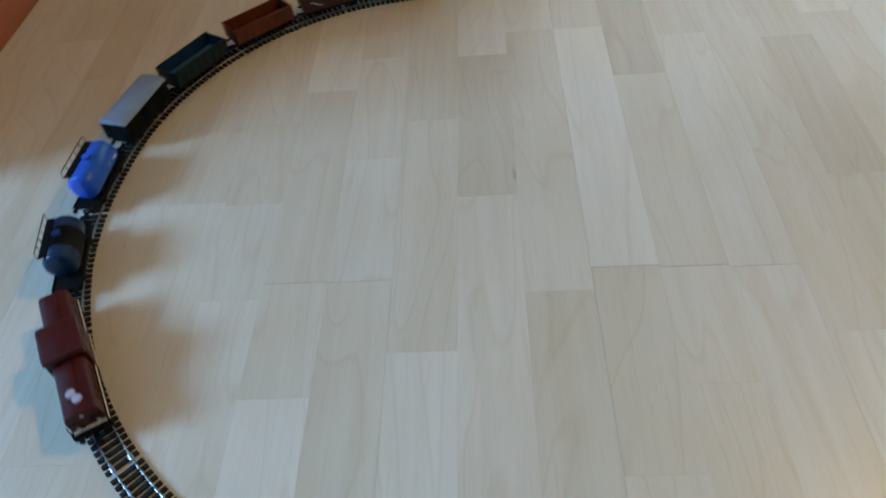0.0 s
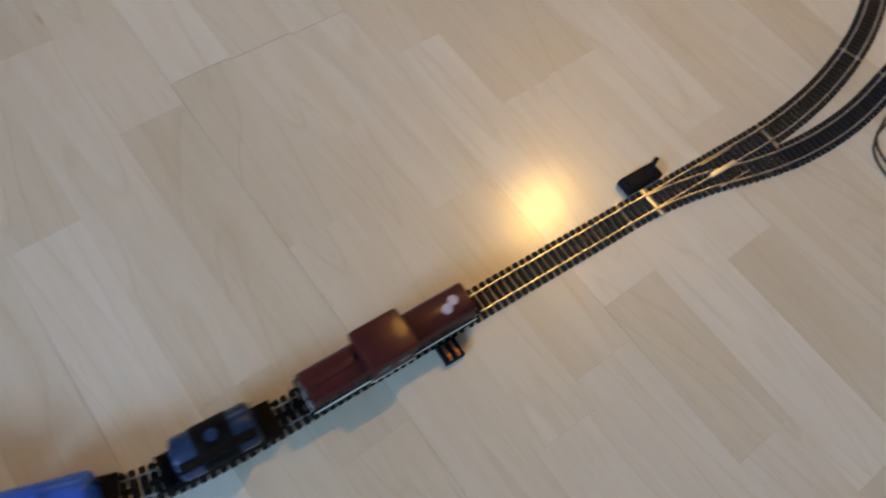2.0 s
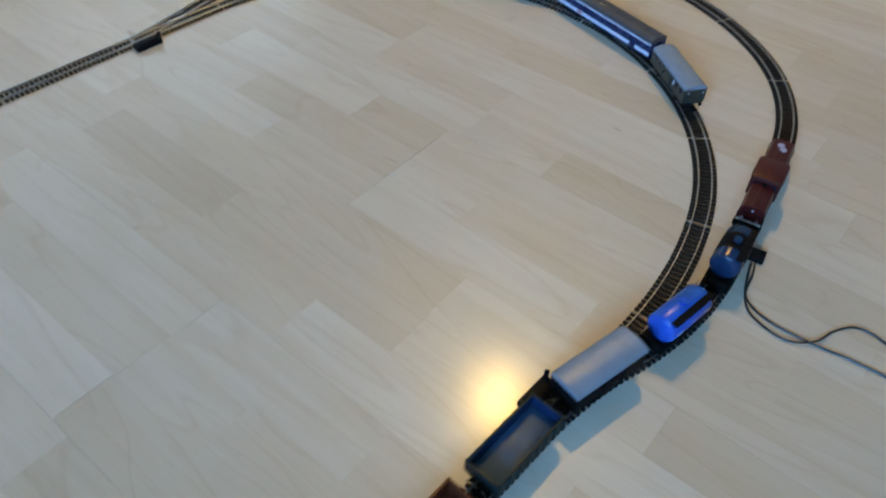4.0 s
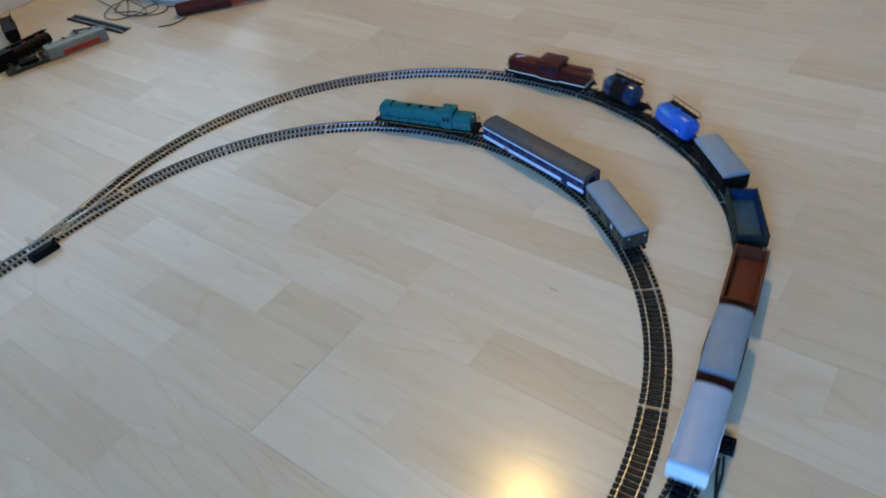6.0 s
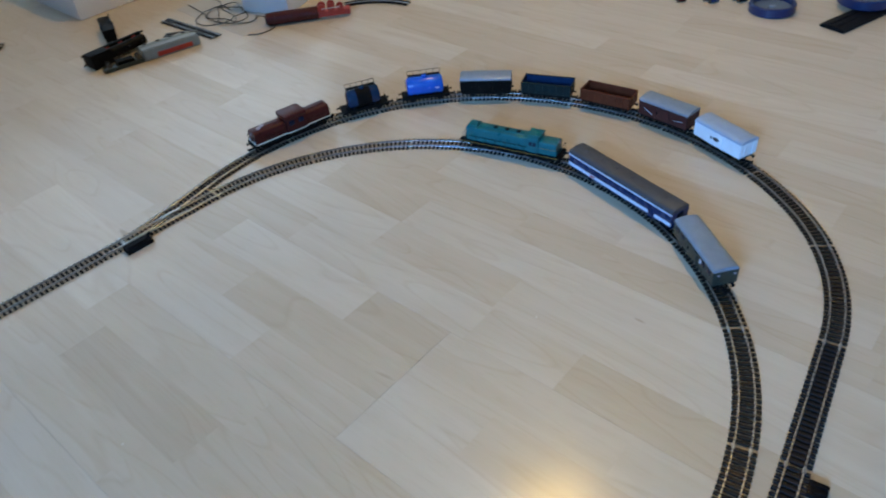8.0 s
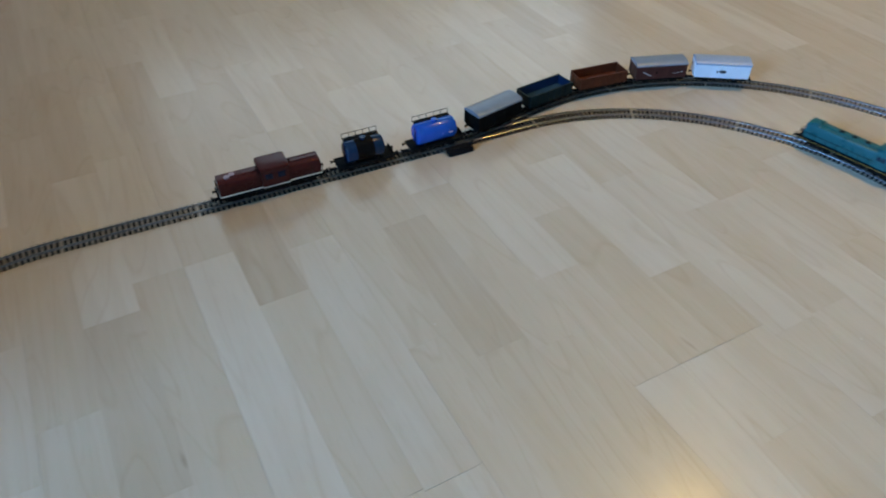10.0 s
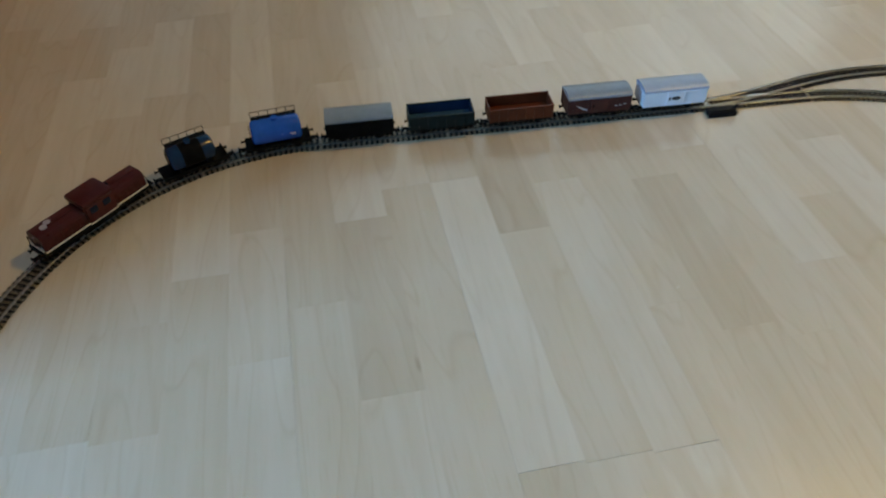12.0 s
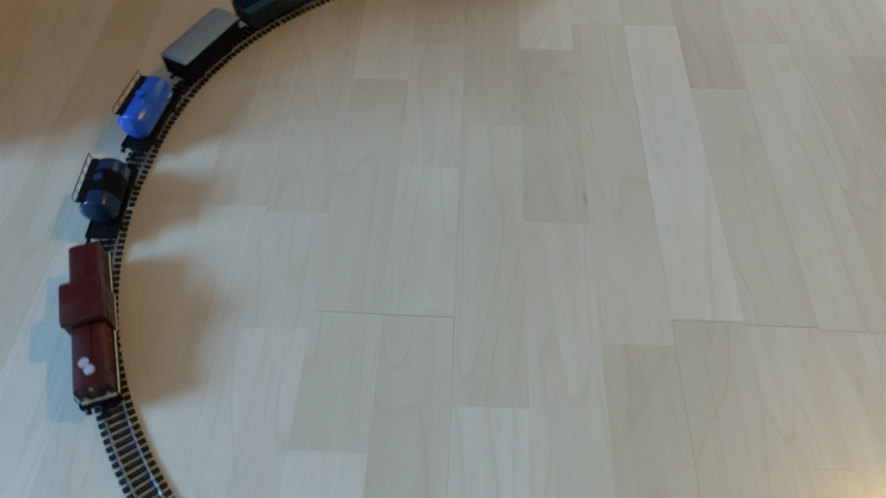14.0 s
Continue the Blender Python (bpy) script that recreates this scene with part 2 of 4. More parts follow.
def sweep(points, r, bm=None, n=6):
    """A round cord along a line of points."""
    out = bm or bmesh.new()
    rings = []
    for i, p in enumerate(points):
        a, b = Vector(points[max(0, i - 1)]), Vector(points[min(len(points) - 1, i + 1)])
        q = (b - a).to_track_quat("Z", "Y")
        rings.append([out.verts.new(Vector(p) + q @ Vector((r * math.cos(k * math.tau / n), r * math.sin(k * math.tau / n), 0))) for k in range(n)])
    for a, b in zip(rings, rings[1:]):
        for k in range(n):
            out.faces.new((a[k], a[(k + 1) % n], b[(k + 1) % n], b[k]))
    out.faces.new(rings[0]), out.faces.new(rings[-1])
    return out


def thing(name, m, label, category, group=""):
    ob = new(name)
    ob.empty_display_size = 0.01
    ob.matrix_world = m
    return tagged(ob, label, category, group)


# ---- room ----
X0, X1, Y0, Y1, HIGH = ROOM


def wall(name, bm):
    return tagged(part(name, bm, "wall", smooth=False), "plain light brown plastered room wall", "wall", kind="structure")


wall("wall_east", box(X1, X1 + 0.12, Y0 - 0.12, Y1 + 0.12, 0, HIGH))
nx0, nx1, nz0, nz1 = NORTH
bm = box(X0, nx0, Y1, Y1 + 0.12, 0, HIGH)
box(nx1, X1, Y1, Y1 + 0.12, 0, HIGH, bm=bm)
box(nx0, nx1, Y1, Y1 + 0.12, 0, nz0, bm=bm)
box(nx0, nx1, Y1, Y1 + 0.12, nz1, HIGH, bm=bm)
wall("wall_north", bm)
wall("wall_south", box(X0, X1, Y0 - 0.12, Y0, 0, HIGH))
wy0, wy1, wz0, wz1 = WINDOW
bm = box(X0 - 0.25, X0, Y0 - 0.12, wy0, 0, HIGH)
box(X0 - 0.25, X0, wy1, Y1 + 0.12, 0, HIGH, bm=bm)
box(X0 - 0.25, X0, wy0, wy1, 0, wz0, bm=bm)
box(X0 - 0.25, X0, wy0, wy1, wz1, HIGH, bm=bm)
wall("wall_west", bm)
tagged(part("ceiling", box(X0 - 0.12, X1 + 0.12, Y0 - 0.12, Y1 + 0.12, HIGH, HIGH + 0.1), "ceiling", smooth=False),
       "plain white painted ceiling", "ceiling", kind="structure")


def window(name, m, w, hgt, n, label):
    """A row of casements in a frame, with a sill on the room side (+x)."""
    win = thing(name, m, label, "window")
    win["kind"] = "structure"
    bm = box(0, 0.06, 0, w, 0, 0.06, 0.004)
    box(0, 0.06, 0, w, hgt - 0.06, hgt, 0.004, bm)
    for i in range(n + 1):
        y = i * (w - 0.06) / n
        box(0.001, 0.059, y + (0.015 if 0 < i < n else 0.0), y + (0.045 if 0 < i < n else 0.06), 0.06, hgt - 0.06, 0.004, bm)
    part("window_frame", bm, "frame", win)
    part("window_sill", box(0.061, 0.26, -0.03, w + 0.03, -0.03, -0.002, 0.004), "frame", win)


window("window_1", pose(X0 - 0.1, wy0, wz0), wy1 - wy0, wz1 - wz0, 2, "white framed window with two casements")
window("window_2", pose(nx0, Y1 + 0.07, nz0, 0, 0, -90), nx1 - nx0, nz1 - nz0, 2, "wide white framed window with two casements")

# ---- track plan: straights and bends, each (turn, metres or degrees, radius) ----
def plan(x, y, heading, legs, step=0.002):
    pts, a = [], radians(heading)
    for turn, amount, r in legs:
        length = amount if turn == 0 else radians(amount) * r
        n = max(2, round(length / step))
        for i in range(n):
            s = length * (i + 1) / n
            if turn == 0:
                pts.append((x + s * math.cos(a), y + s * math.sin(a), a))
            else:
                b = a + turn * s / r
                pts.append((x + turn * r * (math.sin(b) - math.sin(a)), y - turn * r * (math.cos(b) - math.cos(a)), b))
        x, y, a = pts[-1]
    return np.array(pts)


START = (0.2162, -0.4408, -3.7204)
LOOP_LEGS = [(0, 0.3802, 0), (-1, 15.4928, 0.4545), (1, 27.2155, 0.4519), (0, 0.2202, 0), (1, 41.7037, 0.3583), (1, 140.1244, 0.4767), (0, 0.0993, 0),
             (-1, 13.0486, 0.4535), (0, 0.5338, 0), (1, 88.6363, 0.3782), (0, 0.0277, 0), (1, 90.7991, 0.4584)]
SIDING_START = (0.595626, -0.465432, -3.72037)
LOOP = plan(*START, LOOP_LEGS)
SIDING = plan(*SIDING_START, [(0, 0.1646, 0), (1, 20.1963, 0.5928), (1, 66.5459, 0.442), (1, 67.5815, 0.4208), (1, 25.8061, 0.413), (0, 0.1691, 0)])
RUNS = np.cumsum([0] + [n if turn == 0 else radians(n) * r for turn, n, r in LOOP_LEGS])


class Line:
    """Place and heading by the distance run along a plan."""

    def __init__(self, pts, first=None):
        self.p = np.vstack([first, pts]) if first is not None else pts
        self.s = np.concatenate([[0], np.cumsum(np.hypot(*np.diff(self.p[:, :2], axis=0).T))])
        self.length = self.s[-1]

    def at(self, s):
        return tuple(float(np.interp(s, self.s, self.p[:, k])) for k in range(3))

    def side(self, s, d):
        x, y, a = self.at(s)
        return x - d * math.sin(a), y + d * math.cos(a), a


loop = Line(LOOP, (START[0], START[1], radians(START[2])))
siding = Line(SIDING, (SIDING_START[0], SIDING_START[1], radians(SIDING_START[2])))
GAUGE, RAIL_TOP, SLEEPER_TOP, PITCH = 0.0165, 0.0058, 0.0030, 0.00745

bm = box(-0.0021, 0.0021, -0.0148, 0.0148, 0.0002, SLEEPER_TOP, 0.0004, segs=1)
for d in (-GAUGE / 2, GAUGE / 2):
    box(-0.0012, 0.0012, d - 0.0021, d + 0.0021, SLEEPER_TOP - 0.0003, SLEEPER_TOP + 0.0006, bm=bm)
proto = part("sleeper", bm, "sleeper", smooth=False)
SLEEPER = {"sleeper": proto.data, "sleeper_black": proto.data.copy()}
SLEEPER["sleeper_black"].materials[0] = M["sleeper_black"]
bpy.data.objects.remove(proto)


def rail_mesh(line, s0, s1, d, inv, bm=None, z=0.0):
    """A rail with foot, web and head, d metres beside the middle of the line."""
    bm = bm or bmesh.new()
    prof = [(-0.0011, SLEEPER_TOP), (0.0011, SLEEPER_TOP), (0.0009, SLEEPER_TOP + 0.0004), (0.0003, SLEEPER_TOP + 0.0007),
            (0.0004, RAIL_TOP - 0.0008), (0.0005, RAIL_TOP), (-0.0005, RAIL_TOP), (-0.0004, RAIL_TOP - 0.0008),
            (-0.0003, SLEEPER_TOP + 0.0007), (-0.0009, SLEEPER_TOP + 0.0004)]
    n = max(2, int((s1 - s0) / 0.012))
    rings = []
    for i in range(n + 1):
        s = s0 + (s1 - s0) * i / n
        ring = []
        for y, zz in prof:
            px, py, _ = line.side(s, d + y)
            ring.append(bm.verts.new(inv @ Vector((px, py, zz + z))))
        rings.append(ring)
    for a, b in zip(rings, rings[1:]):
        for k in range(len(prof)):
            bm.faces.new((a[k], a[(k + 1) % len(prof)], b[(k + 1) % len(prof)], b[k]))
    bm.faces.new(rings[0]), bm.faces.new(rings[-1])
    return bm


def track_section(line, s0, s1, kind="sleeper", z=0.0):
    x, y, a = line.at(s0)
    base = pose(x, y, z, 0, 0, math.degrees(a))
    inv = base.inverted()
    curved = abs(line.at(s1)[2] - a) > 0.05
    t = thing("curved_track" if curved else "straight_track", base,
              ("curved" if curved else "straight") + " nickel-rail track section on " +
              ("black" if kind == "sleeper_black" else "dark brown") + " plastic sleepers", "model track", "track sections of the oval")
    for d in (-GAUGE / 2, GAUGE / 2):
        part("rail", rail_mesh(line, s0 + 0.0004, s1 - 0.0004, d, inv, z=z), "rail", t)
    bm = bmesh.new()
    for d in (-GAUGE / 2, GAUGE / 2):
        p, q = line.side(s1 - 0.006, d), line.side(s1 - 0.0005, d)
        for e in (-0.0012, 0.0012):
            pa, qa = line.side(s1 - 0.006, d + e), line.side(s1 - 0.0005, d + e)
            tube(inv @ Vector((pa[0], pa[1], SLEEPER_TOP + 0.0012 + z)), inv @ Vector((qa[0], qa[1], SLEEPER_TOP + 0.0012 + z)), 0.0007, bm, 6)
    part("rail_joiner", bm, "bright", t)
    if kind == "sleeper_black" and line is loop:
        bm = bmesh.new()
        m = max(2, int((s1 - s0) / 0.012))
        rings = [[bm.verts.new(inv @ Vector((*line.side(s0 + 0.001 + (s1 - s0 - 0.002) * i / m, d)[:2], zz))) for d, zz in
                  ((-0.0105, 0.0002), (0.0105, 0.0002), (0.0100, 0.0013), (-0.0100, 0.0013))] for i in range(m + 1)]
        for ra, rb in zip(rings, rings[1:]):
            for k in range(4):
                bm.faces.new((ra[k], ra[(k + 1) % 4], rb[(k + 1) % 4], rb[k]))
        bm.faces.new(rings[0]), bm.faces.new(rings[-1])
        part("roadbed", bm, "chassis", t)
    n = max(2, round((s1 - s0) / PITCH))
    for i in range(n):
        px, py, b = line.at(s0 + 0.0012 + (i + 0.5) * (s1 - s0 - 0.0024) / n)
        share("sleeper", SLEEPER[kind], inv @ pose(px, py, z, 0, 0, math.degrees(b)), t)
    return t


def turnout(a_line, a0, a1, b_line, b0, b1, motor_side, motor_at):
    """A point: two routes that share their first sleepers, with blades, frog and a side motor."""
    x, y, h0 = a_line.at(a0)
    back = a1 < a0
    base = pose(x, y, 0, 0, 0, math.degrees(h0) + (180 if back else 0))
    inv = base.inverted()
    t = thing("turnout", base, "nickel-rail turnout with bright frog and black side motor", "turnout")
    routes = ((a_line, a0, a1), (b_line, b0, b1))
    for line, s0, s1 in routes:
        lo, hi = min(s0, s1), max(s0, s1)
        for d in (-GAUGE / 2, GAUGE / 2):
            part("rail", rail_mesh(line, lo + 0.0004, hi - 0.0004, d, inv, z=0.0001 if line is b_line else 0), "rail", t)
    length = abs(a1 - a0)
    n = round(length / PITCH)
    for i in range(n):
        f = (i + 0.5) / n
        pa = inv @ Vector((*a_line.at(a0 + (a1 - a0) * f)[:2], 0))
        pb = inv @ Vector((*b_line.at(b0 + (b1 - b0) * f)[:2], 0))
        lo, hi = min(pa.y, pb.y) - 0.0148, max(pa.y, pb.y) + 0.0148
        xm = (pa.x + pb.x) / 2
        part("sleeper", box(xm - 0.0021, xm + 0.0021, lo, hi, 0.0002, SLEEPER_TOP, 0.0004, segs=1), "sleeper_black", t, smooth=False)
    # where the two inner rails meet
    for i in range(200):
        f = i / 199
        pa = inv @ Vector((*a_line.at(a0 + (a1 - a0) * f)[:2], 0))
        pb = inv @ Vector((*b_line.at(b0 + (b1 - b0) * f)[:2], 0))
        if abs(pa.y - pb.y) > GAUGE:
            break
    m = (pa + pb) / 2
    part("frog", box(m.x - 0.022, m.x + 0.012, m.y - 0.0028, m.y + 0.0028, SLEEPER_TOP, RAIL_TOP + 0.0003, 0.0012), "bright", t, "bright metal frog")
    pa = inv @ Vector((*a_line.at(a0 + (a1 - a0) * 0.16)[:2], 0))
    part("tie_bar", box(pa.x - 0.002, pa.x + 0.002, pa.y - 0.016, pa.y + 0.016, SLEEPER_TOP + 0.0001, SLEEPER_TOP + 0.0012, 0.0004), "bright", t)
    for d in (-1, 1):
        part("guard_rail", box(m.x - 0.022, m.x + 0.018, m.y + d * (GAUGE + 0.0) - 0.0006 - d * 0.0022, m.y + d * GAUGE + 0.0006 - d * 0.0022,
                               SLEEPER_TOP, RAIL_TOP, 0.0003), "rail", t)
    ym = motor_side * 0.0245
    bm = box(motor_at - 0.021, motor_at + 0.021, ym - 0.0085, ym + 0.0085, 0.0003, 0.0088, 0.0012)
    box(motor_at - 0.016, motor_at + 0.014, ym - 0.006, ym + 0.006, 0.0088, 0.0105, 0.0008, bm)
    part("motor", bm, "black", t, "black plastic point motor")
    bm = tube((motor_at + 0.015, ym, 0.0085), (motor_at + 0.019, ym + motor_side * 0.006, 0.0165), 0.0017, n=8)
    tube((motor_at + 0.017, ym + motor_side * 0.004, 0.0155), (motor_at + 0.021, ym + motor_side * 0.006, 0.0175), 0.0024, bm, 8)
    part("hand_lever", bm, "black", t)
    return t


FRONT_TO, LOOP_B, BACK_TO, BACK_END, TURN_LEN = float(RUNS[1]), float(RUNS[3]), float(RUNS[8]), float(RUNS[9]), 0.190


def lay(line, s0, s1, piece, kinds):
    n = max(1, round((s1 - s0) / piece))
    for i in range(n):
        track_section(line, s0 + (s1 - s0) * i / n, s0 + (s1 - s0) * (i + 1) / n, kinds[i % len(kinds)])


lay(loop, 0.0, FRONT_TO, 0.19, ["sleeper"])
turnout(loop, FRONT_TO, FRONT_TO + TURN_LEN, siding, 0.0, TURN_LEN, 1, 0.036)
lay(loop, FRONT_TO + TURN_LEN, float(RUNS[4]), 0.16, ["sleeper_black"])
lay(loop, float(RUNS[4]), BACK_TO - TURN_LEN, 0.1763, ["sleeper"])
turnout(loop, BACK_TO, BACK_TO - TURN_LEN, siding, siding.length, siding.length - TURN_LEN, -1, 0.042)
lay(loop, BACK_TO, BACK_END, 0.185, ["sleeper"])
lay(loop, BACK_END, loop.length, 0.175, ["sleeper"])
lay(siding, TURN_LEN, siding.length - TURN_LEN, 0.1763, ["sleeper"])


# ---- rolling stock: x ahead, rail head at RAIL_TOP ----
def wheelset(x, r, root, tread=GAUGE / 2):
    bm = bmesh.new()
    for s in (-1, 1):
        tube((x, s * (tread + 0.0011), RAIL_TOP + r), (x, s * (tread - 0.0014), RAIL_TOP + r), r, bm, 20)
        tube((x, s * (tread - 0.0006), RAIL_TOP + r), (x, s * (tread - 0.0014), RAIL_TOP + r), r + 0.0009, bm, 20)
    tube((x, -tread, RAIL_TOP + r), (x, tread, RAIL_TOP + r), 0.0009, bm, 8)
    return part("wheelset", bm, "wheel", root)


def coupler(x, s, root):
    bm = box(min(x, x + s * 0.0100), max(x, x + s * 0.0100), -0.0022, 0.0022, 0.0105, 0.0125, 0.0004)
    box(min(x + s * 0.009, x + s * 0.0108), max(x + s * 0.009, x + s * 0.0108), -0.0050, 0.0050, 0.0098, 0.0130, 0.0004, bm)
    return part("coupler", bm, "black", root)


def buffers(x, s, z, root, d=0.0100):
    for y in (-d, d):
        bm = tube((x, y, z), (x + s * 0.0045, y, z), 0.0013, n=10)
        tube((x + s * 0.0045, y, z), (x + s * 0.0055, y, z), 0.0026, bm, 14)
        part("buffer", bm, "black", root)


def underframe(L, root, r=0.0056, base=0.050, w=0.0135):
    """Two-axle chassis with sole bars, axle guards, springs and brake gear."""
    bm = box(-L / 2, L / 2, -w, w, 0.0150, 0.0182, 0.0006)
    for y in (-w, w):
        box(-L / 2, L / 2, y - 0.0009, y + 0.0009, 0.0138, 0.0190, 0.0003, bm)
    part("sole_frame", bm, "chassis", root)
    for x in (-base / 2, base / 2):
        wheelset(x, r, root)
        for y in (-1, 1):
            yy = y * 0.0122
            bm = prism([(yy - 0.0008, 0.0150), (yy + 0.0008, 0.0150), (yy + 0.0008, 0.0095), (yy - 0.0008, 0.0095)], x - 0.0042, x + 0.0042)
            box(x - 0.0026, x + 0.0026, yy - 0.0016, yy + 0.0016, 0.0092, 0.0132, 0.0005, bm)
            for k in range(3):
                box(x - 0.0075 + k * 0.0014, x + 0.0075 - k * 0.0014, yy - 0.0011 + y * 0.0008, yy + 0.0011 + y * 0.0008, 0.0146 - k * 0.0008, 0.0153 - k * 0.0008, bm=bm)
            part("axle_guard", bm, "chassis", root)
    bm = box(-0.012, 0.012, -0.0075, 0.0075, 0.0105, 0.0150, 0.001)
    tube((-0.016, -0.009, 0.0115), (0.016, -0.009, 0.0115), 0.0007, bm, 6)
    part("brake_gear", bm, "chassis", root)
    for s in (-1, 1):
        buffers(s * L / 2, s, 0.0165, root)
        coupler(s * L / 2, s, root)


def boarded(L, W, z0, z1, root, mat, n=13, name="side_wall", post=True):
    """Van sides of upright boards with a middle door and corner posts."""
    for s in (-1, 1):
        side = part(name, box(-L / 2, L / 2, s * W / 2 - 0.0008, s * W / 2 + 0.0008, z0, z1, 0.0002), mat, root)
        for i in range(n):
            x = -L / 2 + (i + 0.5) * L / n
            part("board", box(x - L / n * 0.44, x + L / n * 0.44, s * (W / 2 + 0.0008) - 0.0003, s * (W / 2 + 0.0008) + 0.0003, z0 + 0.001, z1 - 0.0012), mat, side, smooth=False)
        bm = box(-0.0125, 0.0125, s * (W / 2 + 0.0014) - 0.0006, s * (W / 2 + 0.0014) + 0.0006, z0 + 0.0005, z1 - 0.0022, 0.0003)
        for x in (-0.0125, 0.0125):
            box(x - 0.0007, x + 0.0007, s * (W / 2 + 0.0018) - 0.0008, s * (W / 2 + 0.0018) + 0.0008, z0, z1 - 0.0015, 0.0002, bm)
        for z in (z0 + 0.001, z1 - 0.0028):
            box(-0.026, 0.014, s * (W / 2 + 0.0018) - 0.0005, s * (W / 2 + 0.0018) + 0.0005, z - 0.0006, z + 0.0006, bm=bm)
        d = part("sliding_door", bm, mat, root)
        part("door_handle", box(0.0085, 0.0105, s * (W / 2 + 0.0024) - 0.0005, s * (W / 2 + 0.0024) + 0.0005, (z0 + z1) / 2 - 0.002, (z0 + z1) / 2 + 0.002, 0.0003), "chassis", d)
        end = part("end_wall", box(s * L / 2 - 0.0008, s * L / 2 + 0.0008, -W / 2 + 0.0008, W / 2 - 0.0008, z0, z1 + 0.001, 0.0002), mat, root)
        for i in range(7):
            y = -W / 2 + (i + 0.5) * W / 7
            part("board", box(s * (L / 2 + 0.0008) - 0.0003, s * (L / 2 + 0.0008) + 0.0003, y - W / 7 * 0.43, y + W / 7 * 0.43, z0 + 0.001, z1), mat, end, smooth=False)
        for y in (-W / 4, W / 4):
            part("end_post", box(s * (L / 2 + 0.0012) - 0.0006, s * (L / 2 + 0.0012) + 0.0006, y - 0.0007, y + 0.0007, z0, z1, 0.0002), mat, end)


def arched_roof(L, W, z, rise, root, mat, over=0.0012, n=12):
    prof = [(-W / 2 - over, z - 0.0006)]
    prof += [(-(W / 2 + over) * math.cos(math.pi * i / n), z + rise * math.sin(math.pi * i / n) ** 0.8) for i in range(n + 1)]
    prof += [(W / 2 + over, z - 0.0006)]
    return part("roof", prism(prof, -L / 2 - over, L / 2 + over, bevel=0.0003), mat, root)


def van(name, label, body, roof, L=0.090, W=0.0345, z1=0.0430, rise=0.0060):
    root = thing(name, Matrix(), label, "model wagon", "wagons of the moving train")
    underframe(L - 0.002, root)
    part("floor_plate", box(-L / 2, L / 2, -W / 2, W / 2, 0.0188, 0.0202, 0.0003), body, root)
    boarded(L, W, 0.0200, z1, root, body)
    arched_roof(L, W, z1, rise, root, roof)
    return root


def open_wagon(name, label, outer, inner, face_tint, L=0.090, W=0.0345, z1=0.0385, load=0.0235):
    root = thing(name, Matrix(), label, "model wagon", "wagons of the moving train")
    underframe(L - 0.002, root)
    part("floor_plate", box(-L / 2, L / 2, -W / 2, W / 2, 0.0188, 0.0204, 0.0003), outer, root)
    part("inner_floor", box(-L / 2 + 0.0016, L / 2 - 0.0016, -W / 2 + 0.0016, W / 2 - 0.0016, 0.0204, load, 0.0004), inner, root)
    for s in (-1, 1):
        bm = box(-L / 2, L / 2, s * W / 2 - 0.0007, s * W / 2 + 0.0007, 0.0200, z1, 0.0002)
        for k in range(4):
            z = 0.0207 + k * (z1 - 0.0207) / 4
            box(-L / 2 + 0.0008, L / 2 - 0.0008, s * (W / 2 + 0.0007) - 0.0003, s * (W / 2 + 0.0007) + 0.0003, z, z + (z1 - 0.0207) / 4 - 0.0005, bm=bm)
        part("side_wall", bm, outer, root)
        for i in range(8):
            x = -L / 2 + 0.001 + i * (L - 0.002) / 7
            part("stanchion", box(x - 0.0008, x + 0.0008, s * (W / 2 + 0.0013) - 0.0009, s * (W / 2 + 0.0013) + 0.0009, 0.0192, z1 + 0.0001, 0.0002), outer, root)
        bm = box(s * L / 2 - 0.0007, s * L / 2 + 0.0007, -W / 2 + 0.0007, W / 2 - 0.0007, 0.0200, z1, 0.0002)
        for y in (-W / 5, W / 5):
            box(s * (L / 2 + 0.0008) - 0.0007, s * (L / 2 + 0.0008) + 0.0007, y - 0.0008, y + 0.0008, 0.0195, z1 - 0.0005, 0.0002, bm)
        part("end_wall", bm, outer, root)
        # added inner panels; on the green wagon their blue stands for window light
        part("side_tint_panel", box(-L / 2 + 0.001, L / 2 - 0.001, s * (W / 2 - 0.0010) - 0.0002, s * (W / 2 - 0.0010) + 0.0002, load, z1 - 0.0006), face_tint, root)
        part("end_tint_panel", box(s * (L / 2 - 0.0010) - 0.0002, s * (L / 2 - 0.0010) + 0.0002, -W / 2 + 0.0013, W / 2 - 0.0013, load, z1 - 0.0006), face_tint, root)
        part("top_rail", box(-L / 2 - 0.0009, L / 2 + 0.0009, s * (W / 2) - 0.0012, s * (W / 2) + 0.0012, z1, z1 + 0.0009, 0.0003), outer, root)
    return root


